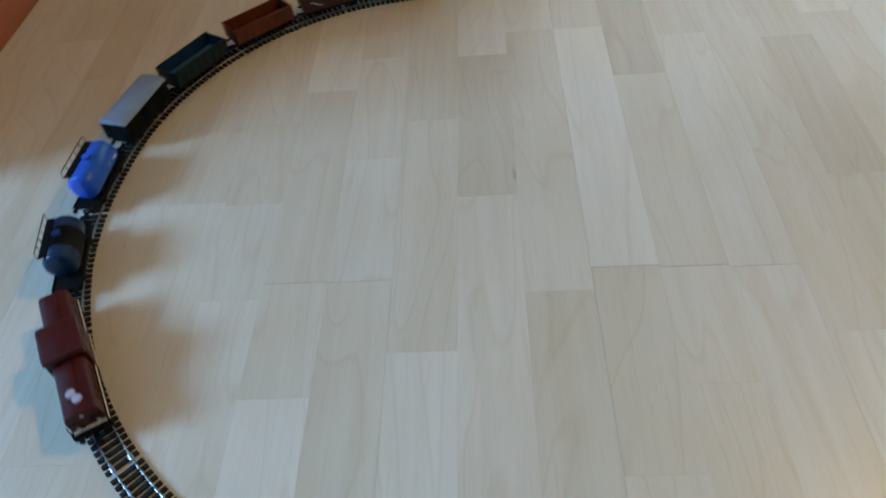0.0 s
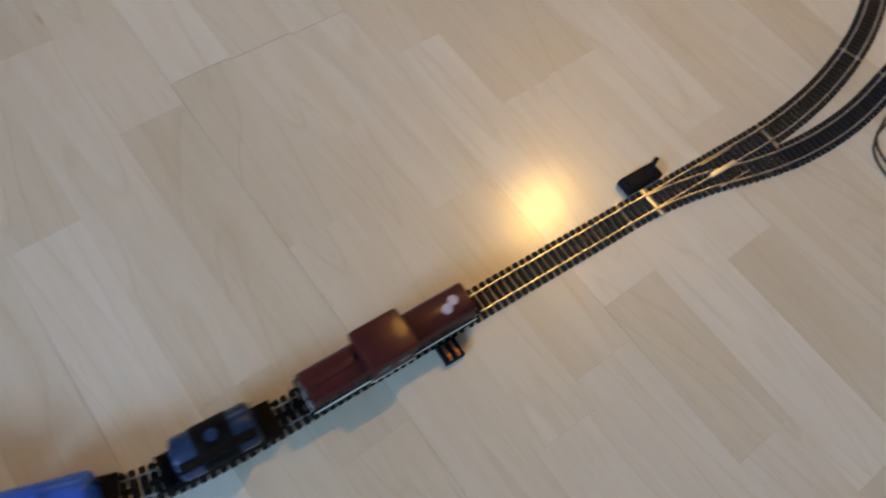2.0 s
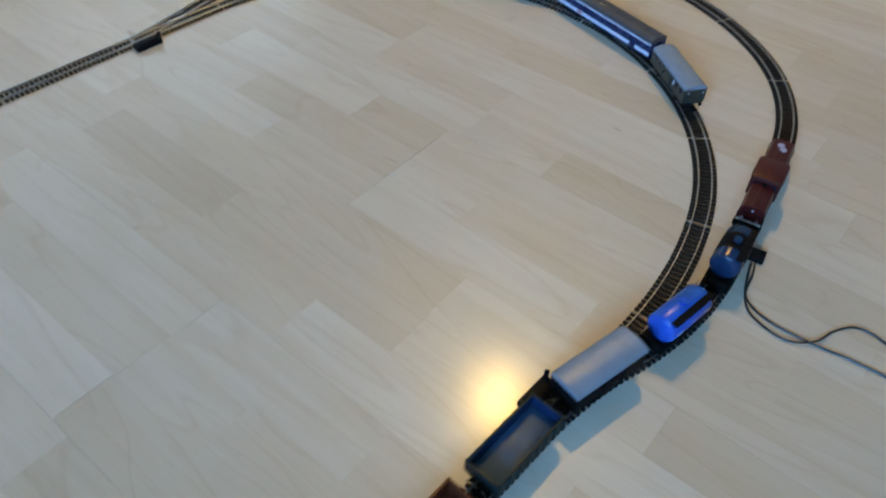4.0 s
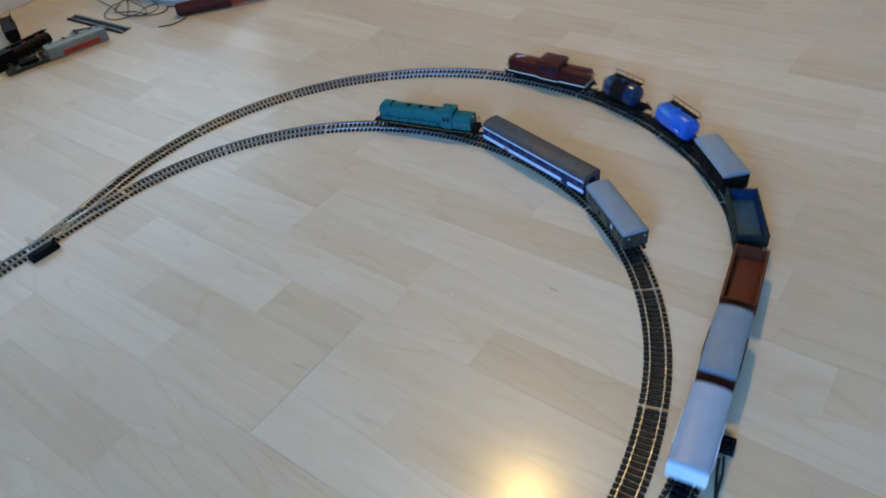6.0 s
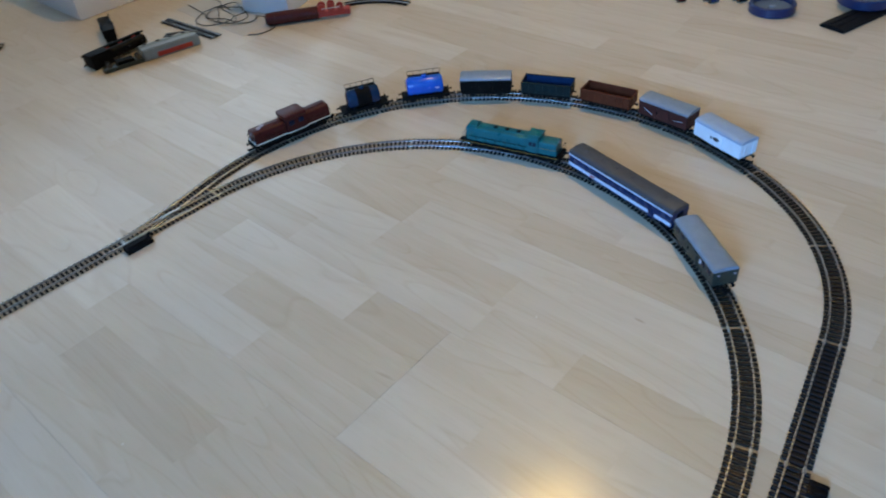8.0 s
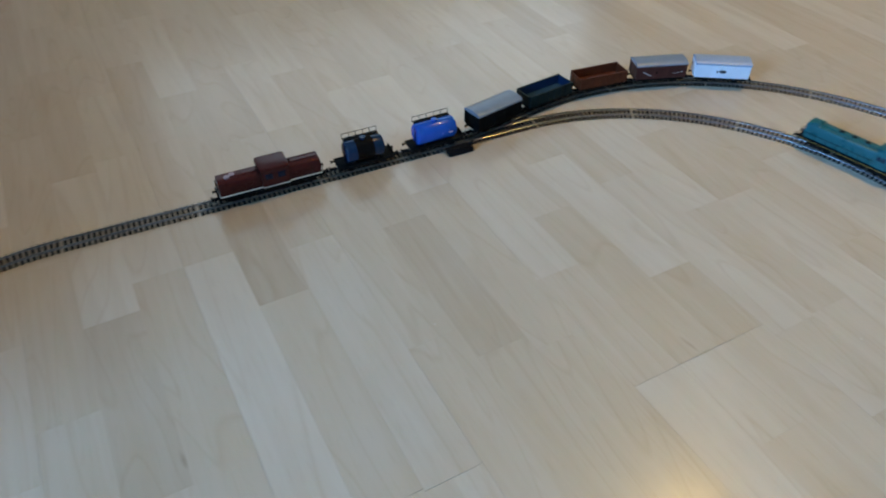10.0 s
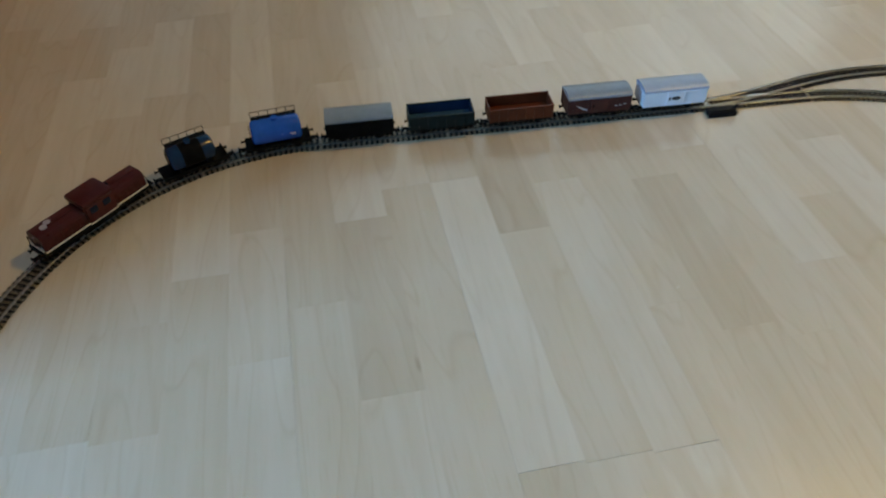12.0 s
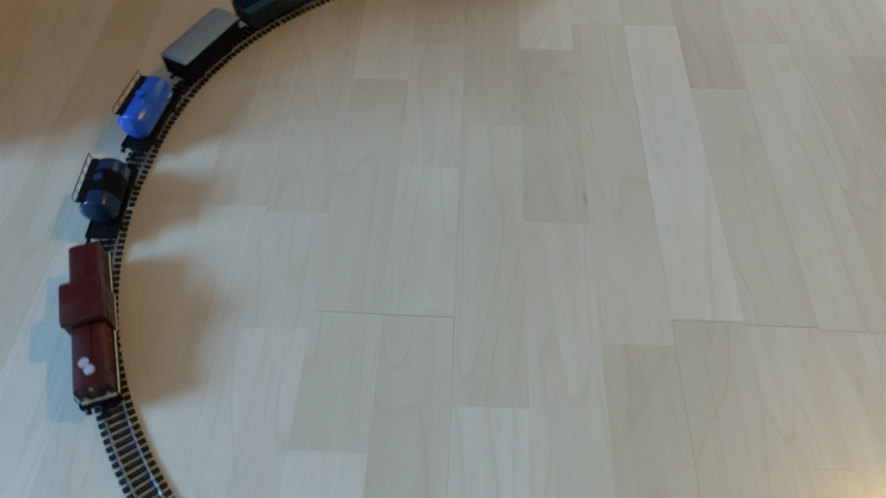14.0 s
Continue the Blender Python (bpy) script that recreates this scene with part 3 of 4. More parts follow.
def tank_wagon(name, label, colour, TL, band=False):
    root = thing(name, Matrix(), label, "model wagon", "wagons of the moving train")
    L = 0.088
    underframe(L, root)
    R, zc = 0.0165, 0.0345
    def barrel(xs, r):
        bm = bmesh.new()
        n, rings = 32, []
        for x, k in xs:
            rings.append([bm.verts.new((x, r * k * math.cos(i * math.tau / n), zc + r * k * math.sin(i * math.tau / n))) for i in range(n)])
        for a, b in zip(rings, rings[1:]):
            for i in range(n):
                bm.faces.new((a[i], a[(i + 1) % n], b[(i + 1) % n], b[i]))
        bm.faces.new(rings[0]), bm.faces.new(rings[-1])
        return bm
    h = TL / 2
    part("tank", barrel([(-h, 0.55), (-h + 0.0006, 0.78), (-h + 0.002, 0.93), (-h + 0.0042, 1), (h - 0.0042, 1), (h - 0.002, 0.93), (h - 0.0006, 0.78), (h, 0.55)], R), colour, root)
    if band:
        part("tank_band", barrel([(-TL * 0.22, 1.0), (-TL * 0.22, 1.02), (TL * 0.22, 1.02), (TL * 0.22, 1.0)], R), "van_black", root, "black middle band")
    for x in (-TL * 0.3, TL * 0.3):
        part("saddle", prism([(-0.0125, 0.0188), (0.0125, 0.0188), (0.0135, 0.0245), (0.0075, 0.0200), (-0.0075, 0.0200), (-0.0135, 0.0245)], x - 0.003, x + 0.003), "chassis", root)
    bm = tube((0, 0, zc + R - 0.0008), (0, 0, zc + R + 0.0026), 0.0042, n=18)
    tube((0, 0, zc + R + 0.0026), (0, 0, zc + R + 0.0034), 0.0046, bm, 18)
    part("dome", bm, colour, root)
    part("walkway", box(-h * 0.90, h * 0.90, -0.0150, -0.0075, zc + R - 0.0020, zc + R - 0.0010, 0.0002), "chassis", root)
    zr = zc + R + 0.0060
    bm = tube((-h * 0.90, -0.0148, zr), (h * 0.90, -0.0148, zr), 0.0005, n=6)
    for i in range(6):
        x = -h * 0.90 + i * h * 1.80 / 5
        tube((x, -0.0148, zc + R - 0.0014), (x, -0.0148, zr), 0.00045, bm, 6)
    part("handrail", bm, "chassis", root)
    bm = bmesh.new()
    for y in (0.0105, 0.0145):
        tube((h + 0.0015, y - 0.006, 0.0185), (h + 0.0015, y - 0.006, zc + R), 0.0004, bm, 6)
    for k in range(6):
        tube((h + 0.0015, 0.0045, 0.0215 + k * 0.0045), (h + 0.0015, 0.0085, 0.0215 + k * 0.0045), 0.00035, bm, 6)
    part("ladder", bm, "chassis", root)
    bm = box(-L / 2 + 0.001, -L / 2 + 0.002, -0.011, 0.011, 0.0190, 0.0255, 0.0002)
    part("platform_rail", bm, "chassis", root)
    if not band:
        # small white marks on both flanks
        for s in (-1, 1):
            for k, (wd, zz) in enumerate(((0.0075, 0.0352), (0.0055, 0.0337))):
                part("mark", box(-h + 0.009, -h + 0.009 + wd, s * (R + 0.0001) - 0.0004, s * (R + 0.0001) + 0.0004, zz - 0.0004, zz + 0.0004), "coach_white", root)
    return root


def bogie(x, root, base=0.021, r=0.0050):
    bm = box(x - 0.020, x + 0.020, -0.0112, -0.0092, 0.0092, 0.0150, 0.0008)
    box(x - 0.020, x + 0.020, 0.0092, 0.0112, 0.0092, 0.0150, 0.0008, bm)
    box(x - 0.005, x + 0.005, -0.0092, 0.0092, 0.0100, 0.0165, 0.0006, bm)
    for s in (-1, 1):
        for d in (-1, 1):
            box(x + d * base / 2 - 0.0026, x + d * base / 2 + 0.0026, s * 0.0114 - 0.0013, s * 0.0114 + 0.0013, 0.0082, 0.0128, 0.0005, bm)
        for k in range(3):
            box(x - 0.0055 + k * 0.0009, x + 0.0055 - k * 0.0009, s * 0.0114 - 0.0012, s * 0.0114 + 0.0012, 0.0132 - k * 0.0012, 0.0139 - k * 0.0012, bm=bm)
    part("bogie", bm, "chassis", root)
    for d in (-1, 1):
        wheelset(x + d * base / 2, r, root)


def hood(x0, x1, W, z0, z1, bevel=0.003):
    """A bonnet with sloped shoulders."""
    prof = [(-W / 2, z0), (W / 2, z0), (W / 2, z1 - 0.0055), (W / 2 - 0.0022, z1 - 0.0014), (W / 2 - 0.0055, z1), (-W / 2 + 0.0055, z1),
            (-W / 2 + 0.0022, z1 - 0.0014), (-W / 2, z1 - 0.0055)]
    return prism(prof, x0, x1, bevel=0.0005)


def handrails(L, W, z0, root, z1=None):
    zt = z1 or z0 + 0.012
    for s in (-1, 1):
        for e in (-1, 1):
            x, y = e * (L / 2 - 0.001), s * (W / 2 - 0.001)
            part("handrail", sweep([(x, y, z0 - 0.0005), (x, y, zt - 0.001), (x, y - s * 0.001, zt), (x, s * 0.005, zt), (x, s * 0.004, zt - 0.001), (x, s * 0.004, z0 - 0.0005)], 0.00045), "chassis", root)


def red_engine():
    root = thing("diesel_locomotive", Matrix(), "maroon centre-cab diesel locomotive with cream waist line and pale fan covers", "model locomotive")
    L, W = 0.150, 0.0325
    bm = box(-L / 2, L / 2, -W / 2, W / 2, 0.0165, 0.0215, 0.0006)
    box(-0.024, 0.024, -0.0125, 0.0125, 0.0085, 0.0166, 0.0015, bm)
    part("main_frame", bm, "chassis", root)
    for s in (-1, 1):
        part("waist_line", box(-L / 2 + 0.0015, L / 2 - 0.0015, s * (W / 2 - 0.0006) - 0.0005, s * (W / 2 - 0.0006) + 0.0005, 0.0212, 0.0231, 0.0002), "cream", root, "cream painted line")
        part("end_line", box(s * (L / 2 - 0.0012) - 0.0008, s * (L / 2 - 0.0012) + 0.0008, -W / 2 + 0.0025, W / 2 - 0.0025, 0.0216, 0.0231, 0.0002), "cream", root)
    Wh, top = 0.0280, 0.0435
    a = part("front_hood", hood(0.0135, L / 2 - 0.0022, Wh, 0.0216, top), "red", root)
    b = part("rear_hood", hood(-L / 2 + 0.0022, -0.0255, Wh, 0.0216, top), "red", root)
    for hd, xs in ((a, (0.021, 0.032, 0.043, 0.054)), (b, (-0.063, -0.052, -0.041, -0.032))):
        for x in xs:
            for s in (-1, 1):
                bm = box(x - 0.0042, x + 0.0042, s * Wh / 2 - 0.0004, s * Wh / 2 + 0.0004, 0.0245, 0.0360, 0.0002)
                for k in range(5):
                    box(x - 0.0034, x + 0.0034, s * (Wh / 2 + 0.0005) - 0.0002, s * (Wh / 2 + 0.0005) + 0.0002, 0.0258 + k * 0.0018, 0.0266 + k * 0.0018, bm=bm)
                part("engine_door", bm, "red", hd)
        part("top_ridge", box(min(xs) - 0.006, max(xs) + 0.006, -0.0035, 0.0035, top - 0.0002, top + 0.0008, 0.0004), "red", hd)
    Wc, zt = 0.0345, 0.0518
    cabin = part("cab", prism([(-Wc / 2, 0.0205), (Wc / 2, 0.0205), (Wc / 2, 0.0440), (Wc / 2 - 0.003, zt - 0.003), (0.009, zt - 0.0008), (-0.009, zt - 0.0008),
                               (-Wc / 2 + 0.003, zt - 0.003), (-Wc / 2, 0.0440)], -0.0255, 0.0135, bevel=0.0009), "red", root)
    part("cab_roof", box(-0.0278, 0.0158, -Wc / 2 - 0.0012, Wc / 2 + 0.0012, 0.0438, zt + 0.0012, 0.0048, segs=2), "red", root)
    for s in (-1, 1):
        part("cab_line", box(-0.0257, 0.0137, s * (Wc / 2) - 0.0004, s * (Wc / 2) + 0.0004, 0.0206, 0.0222, 0.0002), "cream", root, "cream painted line")
        for x in (-0.0150, 0.0030):
            part("cab_window", box(x - 0.0052, x + 0.0052, s * (Wc / 2 - 0.0001) - 0.0004, s * (Wc / 2 - 0.0001) + 0.0004, 0.0335, 0.0425, 0.0003), "glass", cabin)
        for x in (0.0136, -0.0256):
            part("cab_window", box(x - 0.0004, x + 0.0004, s * 0.0098 - 0.0034, s * 0.0098 + 0.0034, 0.0405, 0.0470, 0.0003), "glass", cabin)
    for x in (0.0585, 0.0510):
        bm = tube((x, -0.0005 + (0.002 if x > 0.055 else -0.002), top - 0.0002), (x, -0.0005 + (0.002 if x > 0.055 else -0.002), top + 0.0012), 0.0043, n=24)
        tube((x, -0.0005 + (0.002 if x > 0.055 else -0.002), top + 0.0012), (x, -0.0005 + (0.002 if x > 0.055 else -0.002), top + 0.0016), 0.0035, bm, 24)
        part("fan_cover", bm, "disc", root, "pale grey round fan cover")
    part("exhaust", tube((-0.030, 0, 0.0430), (-0.030, 0, 0.0470), 0.0022, n=14), "chassis", root)
    for s in (-1, 1):
        for y in (-0.0085, 0.0085):
            part("headlight", tube((s * (L / 2 - 0.0024), y, 0.0255), (s * (L / 2 - 0.0012), y, 0.0255), 0.0016, n=14), "disc", root)
        part("headlight", tube((s * (L / 2 - 0.0024), 0, 0.0385), (s * (L / 2 - 0.0014), 0, 0.0385), 0.0015, n=14), "disc", root)
        part("buffer_beam", box(s * (L / 2 + 0.0005) - 0.0009, s * (L / 2 + 0.0005) + 0.0009, -W / 2, W / 2, 0.0135, 0.0205, 0.0004), "chassis", root)
        buffers(s * (L / 2 + 0.001), s, 0.0170, root)
        coupler(s * L / 2, s, root)
        bogie(s * 0.045, root)
    handrails(L, W, 0.0215, root)
    return root


def teal_engine():
    root = thing("diesel_locomotive", Matrix(), "turquoise hood diesel locomotive with rear cab, standing on the inner track", "model locomotive")
    L, W = 0.168, 0.0325
    bm = box(-L / 2, L / 2, -W / 2, W / 2, 0.0160, 0.0205, 0.0006)
    box(-0.022, 0.022, -0.0115, 0.0115, 0.0085, 0.0161, 0.0015, bm)
    part("main_frame", bm, "chassis", root)
    for s in (-1, 1):
        part("frame_line", box(-L / 2 + 0.001, L / 2 - 0.001, s * (W / 2) - 0.0004, s * (W / 2) + 0.0004, 0.0184, 0.0192), "gold", root, "thin brass-coloured line")
    Wh = 0.0265
    a = part("long_hood", hood(-0.030, L / 2 - 0.0055, Wh, 0.0206, 0.0440), "teal", root)
    part("nose_top", hood(L / 2 - 0.024, L / 2 - 0.008, Wh - 0.004, 0.0441, 0.0470), "teal", root)
    part("roof_ridge", box(-0.020, L / 2 - 0.028, -0.0045, 0.0045, 0.0440, 0.0452, 0.0005), "teal", root)
    for i in range(3):
        x = 0.030 - i * 0.020
        part("roof_fan", tube((x, 0, 0.0450), (x, 0, 0.0460), 0.0038, n=20), "chassis", root)
    b = part("short_hood", hood(-L / 2 + 0.0055, -0.0485, Wh, 0.0206, 0.0420), "teal", root)
    for s in (-1, 1):
        for i in range(9):
            x = -0.022 + i * 0.0102
            bm = box(x - 0.0043, x + 0.0043, s * Wh / 2 - 0.0003, s * Wh / 2 + 0.0003, 0.0215, 0.0290, 0.0002)
            part("engine_door", bm, "teal", a)
        part("side_line", box(-L / 2 + 0.007, -0.050, s * Wh / 2 - 0.0003, s * Wh / 2 + 0.0003, 0.0305, 0.0312), "gold", b)
    cabin = part("cab", prism([(-W / 2 + 0.0012, 0.0206), (W / 2 - 0.0012, 0.0206), (W / 2 - 0.0012, 0.0430), (W / 2 - 0.0045, 0.0475), (0.006, 0.0492), (-0.006, 0.0492),
                               (-W / 2 + 0.0045, 0.0475), (-W / 2 + 0.0012, 0.0430)], -0.0485, -0.030, bevel=0.0008), "teal", root)
    part("cab_visor", box(-0.051, -0.0275, -W / 2 + 0.005, W / 2 - 0.005, 0.0486, 0.0498, 0.0005), "teal", root)
    for s in (-1, 1):
        for x in (-0.0425, -0.0360):
            part("cab_window", box(x - 0.0024, x + 0.0024, s * (W / 2 - 0.0011) - 0.0004, s * (W / 2 - 0.0011) + 0.0004, 0.0330, 0.0400, 0.0003), "glass", cabin)
        part("cab_window", box(-0.0488, -0.0482, s * 0.0085 - 0.0028, s * 0.0085 + 0.0028, 0.0428, 0.0465, 0.0003), "glass", cabin)
        part("buffer_beam", box(s * (L / 2 + 0.0004) - 0.0009, s * (L / 2 + 0.0004) + 0.0009, -W / 2, W / 2, 0.0125, 0.0202, 0.0004), "chassis", root)
        part("headlight", tube((s * (L / 2 - 0.0056), 0, 0.0395), (s * (L / 2 - 0.0042), 0, 0.0395), 0.0018, n=14), "disc", root)
        buffers(s * (L / 2 + 0.001), s, 0.0165, root)
        coupler(s * L / 2, s, root)
        bogie(s * 0.050, root, 0.024)
        bm = bmesh.new()
        for i in range(7):
            x = -0.026 + i * 0.0170
            tube((x, s * (W / 2 - 0.0006), 0.0205), (x, s * (W / 2 - 0.0006), 0.0300), 0.0004, bm, 6)
        tube((-0.028, s * (W / 2 - 0.0006), 0.0300), (L / 2 - 0.003, s * (W / 2 - 0.0006), 0.0300), 0.0004, bm, 6)
        part("side_handrail", bm, "chassis", root)
    handrails(L, W, 0.0205, root)
    return root


def coach():
    root = thing("passenger_coach", Matrix(), "long dark blue coach with two pale bands and grey roof", "model coach")
    L, W = 0.206, 0.0325
    z0, z1 = 0.0135, 0.0385
    part("body", prism([(-W / 2 + 0.0015, z0), (W / 2 - 0.0015, z0), (W / 2, z0 + 0.004), (W / 2, z1), (-W / 2, z1), (-W / 2, z0 + 0.004)], -L / 2, L / 2, bevel=0.0006), "coach_blue", root)
    n = 12
    prof = [(-W / 2 - 0.0003, z1 - 0.0004)] + [(-(W / 2 + 0.0003) * math.cos(math.pi * i / n), z1 + 0.0072 * math.sin(math.pi * i / n) ** 0.75) for i in range(n + 1)] + [(W / 2 + 0.0003, z1 - 0.0004)]
    part("roof", prism(prof, -L / 2 - 0.0004, L / 2 + 0.0004, bevel=0.0007), "roof_dark", root)
    for i in range(6):
        part("roof_vent", box(-0.078 + i * 0.031, -0.074 + i * 0.031, -0.002, 0.002, z1 + 0.0068, z1 + 0.0083, 0.0004), "roof_dark", root)
    for s in (-1, 1):
        part("upper_band", box(-L / 2 + 0.0005, L / 2 - 0.0005, s * W / 2 - 0.0004, s * W / 2 + 0.0004, z1 - 0.0034, z1 - 0.0008), "coach_white", root, "pale band under the eaves")
        for x0, x1 in ((-L / 2 + 0.0005, -L / 2 + 0.0300), (-L / 2 + 0.0420, L / 2 - 0.0005)):
            part("lower_band", box(x0, x1, s * W / 2 - 0.0004, s * W / 2 + 0.0004, z0 + 0.0045, z0 + 0.0100), "coach_white", root, "pale band under the windows")
        for i in range(11):
            x = -0.078 + i * 0.0158
            part("window", box(x - 0.0058, x + 0.0058, s * (W / 2) - 0.0003, s * (W / 2) + 0.0003, z0 + 0.0125, z1 - 0.0052, 0.0002), "coach_glass", root)
        part("door", box(-L / 2 + 0.0305, -L / 2 + 0.0415, s * W / 2 - 0.0003, s * W / 2 + 0.0003, z0 + 0.001, z1 - 0.0042, 0.0002), "coach_blue", root)
        part("emblem", box(0.046, 0.055, s * (W / 2 + 0.0004) - 0.0003, s * (W / 2 + 0.0004) + 0.0003, z0 + 0.0058, z0 + 0.0088), "red_stripe", root, "small red emblem")
        part("end_door", box(s * (L / 2) - 0.0008, s * (L / 2) + 0.0008, -0.006, 0.006, z0 + 0.002, z1 - 0.004, 0.0004), "chassis", root)
        part("buffer_beam", box(s * (L / 2 - 0.001) - 0.001, s * (L / 2 - 0.001) + 0.001, -W / 2 + 0.003, W / 2 - 0.003, 0.0120, 0.0165, 0.0004), "chassis", root)
        buffers(s * L / 2, s, 0.0160, root)
        coupler(s * L / 2, s, root)
        bogie(s * 0.072, root, 0.022)
    part("battery_box", box(-0.024, 0.024, -0.011, 0.011, 0.0080, z0, 0.0015), "chassis", root)
    return root


def green_van():
    root = thing("luggage_van", Matrix(), "dark green short luggage van with smooth light grey roof", "model wagon")
    L, W = 0.108, 0.0315
    underframe(L - 0.002, root, base=0.060)
    part("floor_plate", box(-L / 2, L / 2, -W / 2, W / 2, 0.0170, 0.0195, 0.0003), "green_van", root)
    boarded(L, W, 0.0192, 0.0390, root, "green_van", n=9)
    for s in (-1, 1):
        for x in (-0.043, -0.028, 0.028, 0.043):
            part("window", box(x - 0.004, x + 0.004, s * (W / 2 + 0.0012) - 0.0004, s * (W / 2 + 0.0012) + 0.0004, 0.0290, 0.0355, 0.0003), "glass", root)
        part("notice", box(-0.024, -0.020, s * (W / 2 + 0.0014) - 0.0004, s * (W / 2 + 0.0014) + 0.0004, 0.0285, 0.0345), "coach_white", root, "small pale notice panel")
        part("tail_lamp", tube((-L / 2 - 0.0008, s * 0.0105, 0.0345), (-L / 2 - 0.0022, s * 0.0105, 0.0345), 0.0014, n=12), "disc", root)
    n = 14
    prof = [(-W / 2 - 0.0012, 0.0388)] + [(-(W / 2 + 0.0012) * math.cos(math.pi * i / n), 0.0390 + 0.0062 * math.sin(math.pi * i / n) ** 0.8) for i in range(n + 1)] + [(W / 2 + 0.0012, 0.0388)]
    part("roof", prism(prof, -L / 2 - 0.001, L / 2 + 0.001, bevel=0.0011), "roof_grey", root)
    return root


def stand(line, s, base, sign=1):
    """The pose of a vehicle whose middle is at s, on axles base apart."""
    xa, ya, _ = line.at(s + base / 2)
    xb, yb, _ = line.at(s - base / 2)
    return pose((xa + xb) / 2, (ya + yb) / 2, 0, 0, 0, math.degrees(math.atan2(ya - yb, xa - xb)) + (0 if sign > 0 else 180))


TRAIN = []
TRAIN.append((red_engine(), 0.080, 0.090))
TRAIN.append((tank_wagon("tank_wagon", "dark blue tank wagon with black middle band and roof handrail", "tank_dark", 0.061, True), 0.223, 0.050))
TRAIN.append((tank_wagon("tank_wagon", "bright blue tank wagon with black walkway and handrail", "tank_blue", 0.067), 0.339, 0.050))
TRAIN.append((van("box_van", "black boarded box van with light grey arched roof", "van_black", "roof_grey"), 0.452, 0.050))
TRAIN.append((open_wagon("open_wagon", "dark green open goods wagon, inner sides coloured with blue window light", "open_dark", "open_dark_in", "open_window_glow"), 0.565, 0.050))
TRAIN.append((open_wagon("open_wagon", "rust red empty open goods wagon", "rust", "rust", "rust"), 0.677, 0.050))
brown = van("box_van", "dark brown box van with grey roof and scribbled pale mark", "van_brown", "roof_grey", L=0.090)
for s in (-1, 1):
    bm = bmesh.new()
    for k in range(4):
        tube((0.018 + k * 0.0035, s * 0.0196, 0.0265 + k * 0.0016), (0.0235 + k * 0.0035, s * 0.0196, 0.0277 + k * 0.0020), 0.0005, bm, 6)
    part("mark", bm, "coach_white", brown, "pale scribbled mark")
    for k in range(3):
        part("mark", box(-0.038 + k * 0.006, -0.034 + k * 0.006, s * 0.0184 - 0.0003, s * 0.0184 + 0.0003, 0.0300 - k * 0.001, 0.0308 - k * 0.001), "coach_white", brown)
TRAIN.append((brown, 0.789, 0.050))
white = van("refrigerator_van", "white refrigerator van with pale grey roof and small grey emblem", "white", "roof_white", L=0.092)
for s in (-1, 1):
    bm = bmesh.new()
    t = bmesh.new()
    bmesh.ops.create_circle(t, cap_ends=True, segments=24, radius=0.0048)
    bmesh.ops.transform(t, matrix=Matrix.Translation((0.0, s * 0.0194, 0.0320)) @ Matrix.Rotation(radians(90), 4, "X") @ Matrix.Diagonal((1.35, 0.62, 1, 1)), verts=t.verts)
    ex = bmesh.ops.extrude_face_region(t, geom=t.faces[:])
    bmesh.ops.translate(t, vec=(0, s * 0.0003, 0), verts=[v for v in ex["geom"] if isinstance(v, bmesh.types.BMVert)])
    part("emblem", join(bm, t), "roof_dark", white, "small grey oval emblem")
TRAIN.append((white, 0.900, 0.050))

teal_engine().matrix_world = stand(siding, 1.0290, 0.100)
coach().matrix_world = stand(siding, 0.8175, 0.144)
green_van().matrix_world = stand(siding, 0.642, 0.060)


# ---- clips and cables by the track ----
def clip_box(line, s, side, label, mat):
    x, y, a = line.side(s, side * 0.0235)
    t = thing("terminal_clip", pose(x, y, 0, 0, 0, math.degrees(a)), label, "terminal clip")
    part("clip_body", box(-0.009, 0.009, -0.009, 0.009, 0.0003, 0.0070, 0.0010), "black", t)
    for d in (-0.0038, 0.0038):
        bm = box(d - 0.0016, d + 0.0016, -0.008, 0.007, 0.0070, 0.0079, 0.0003)
        tube((d, -0.004, 0.0078), (d, -0.004, 0.0092), 0.0018, bm, 10)
        part("contact", bm, mat, t)
    return t


clip_box(loop, 0.166, -1, "black plastic track terminal clip with two copper contacts", "copper")
clip_box(loop, LOOP_B + 0.016, -1, "black track terminal clip with two cables plugged in", "black")


def curve_points(ctrl, n=10):
    """A smooth line through a few places."""
    out = []
    c = [Vector(p) for p in ctrl]
    c = [c[0] * 2 - c[1]] + c + [c[-1] * 2 - c[-2]]
    for i in range(1, len(c) - 2):
        for k in range(n):
            t = k / n
            out.append(0.5 * (2 * c[i] + (c[i + 1] - c[i - 1]) * t + (2 * c[i - 1] - 5 * c[i] + 4 * c[i + 1] - c[i + 2]) * t * t
                              + (3 * c[i] - c[i - 1] - 3 * c[i + 1] + c[i + 2]) * t ** 3))
    return out + [c[-2]]


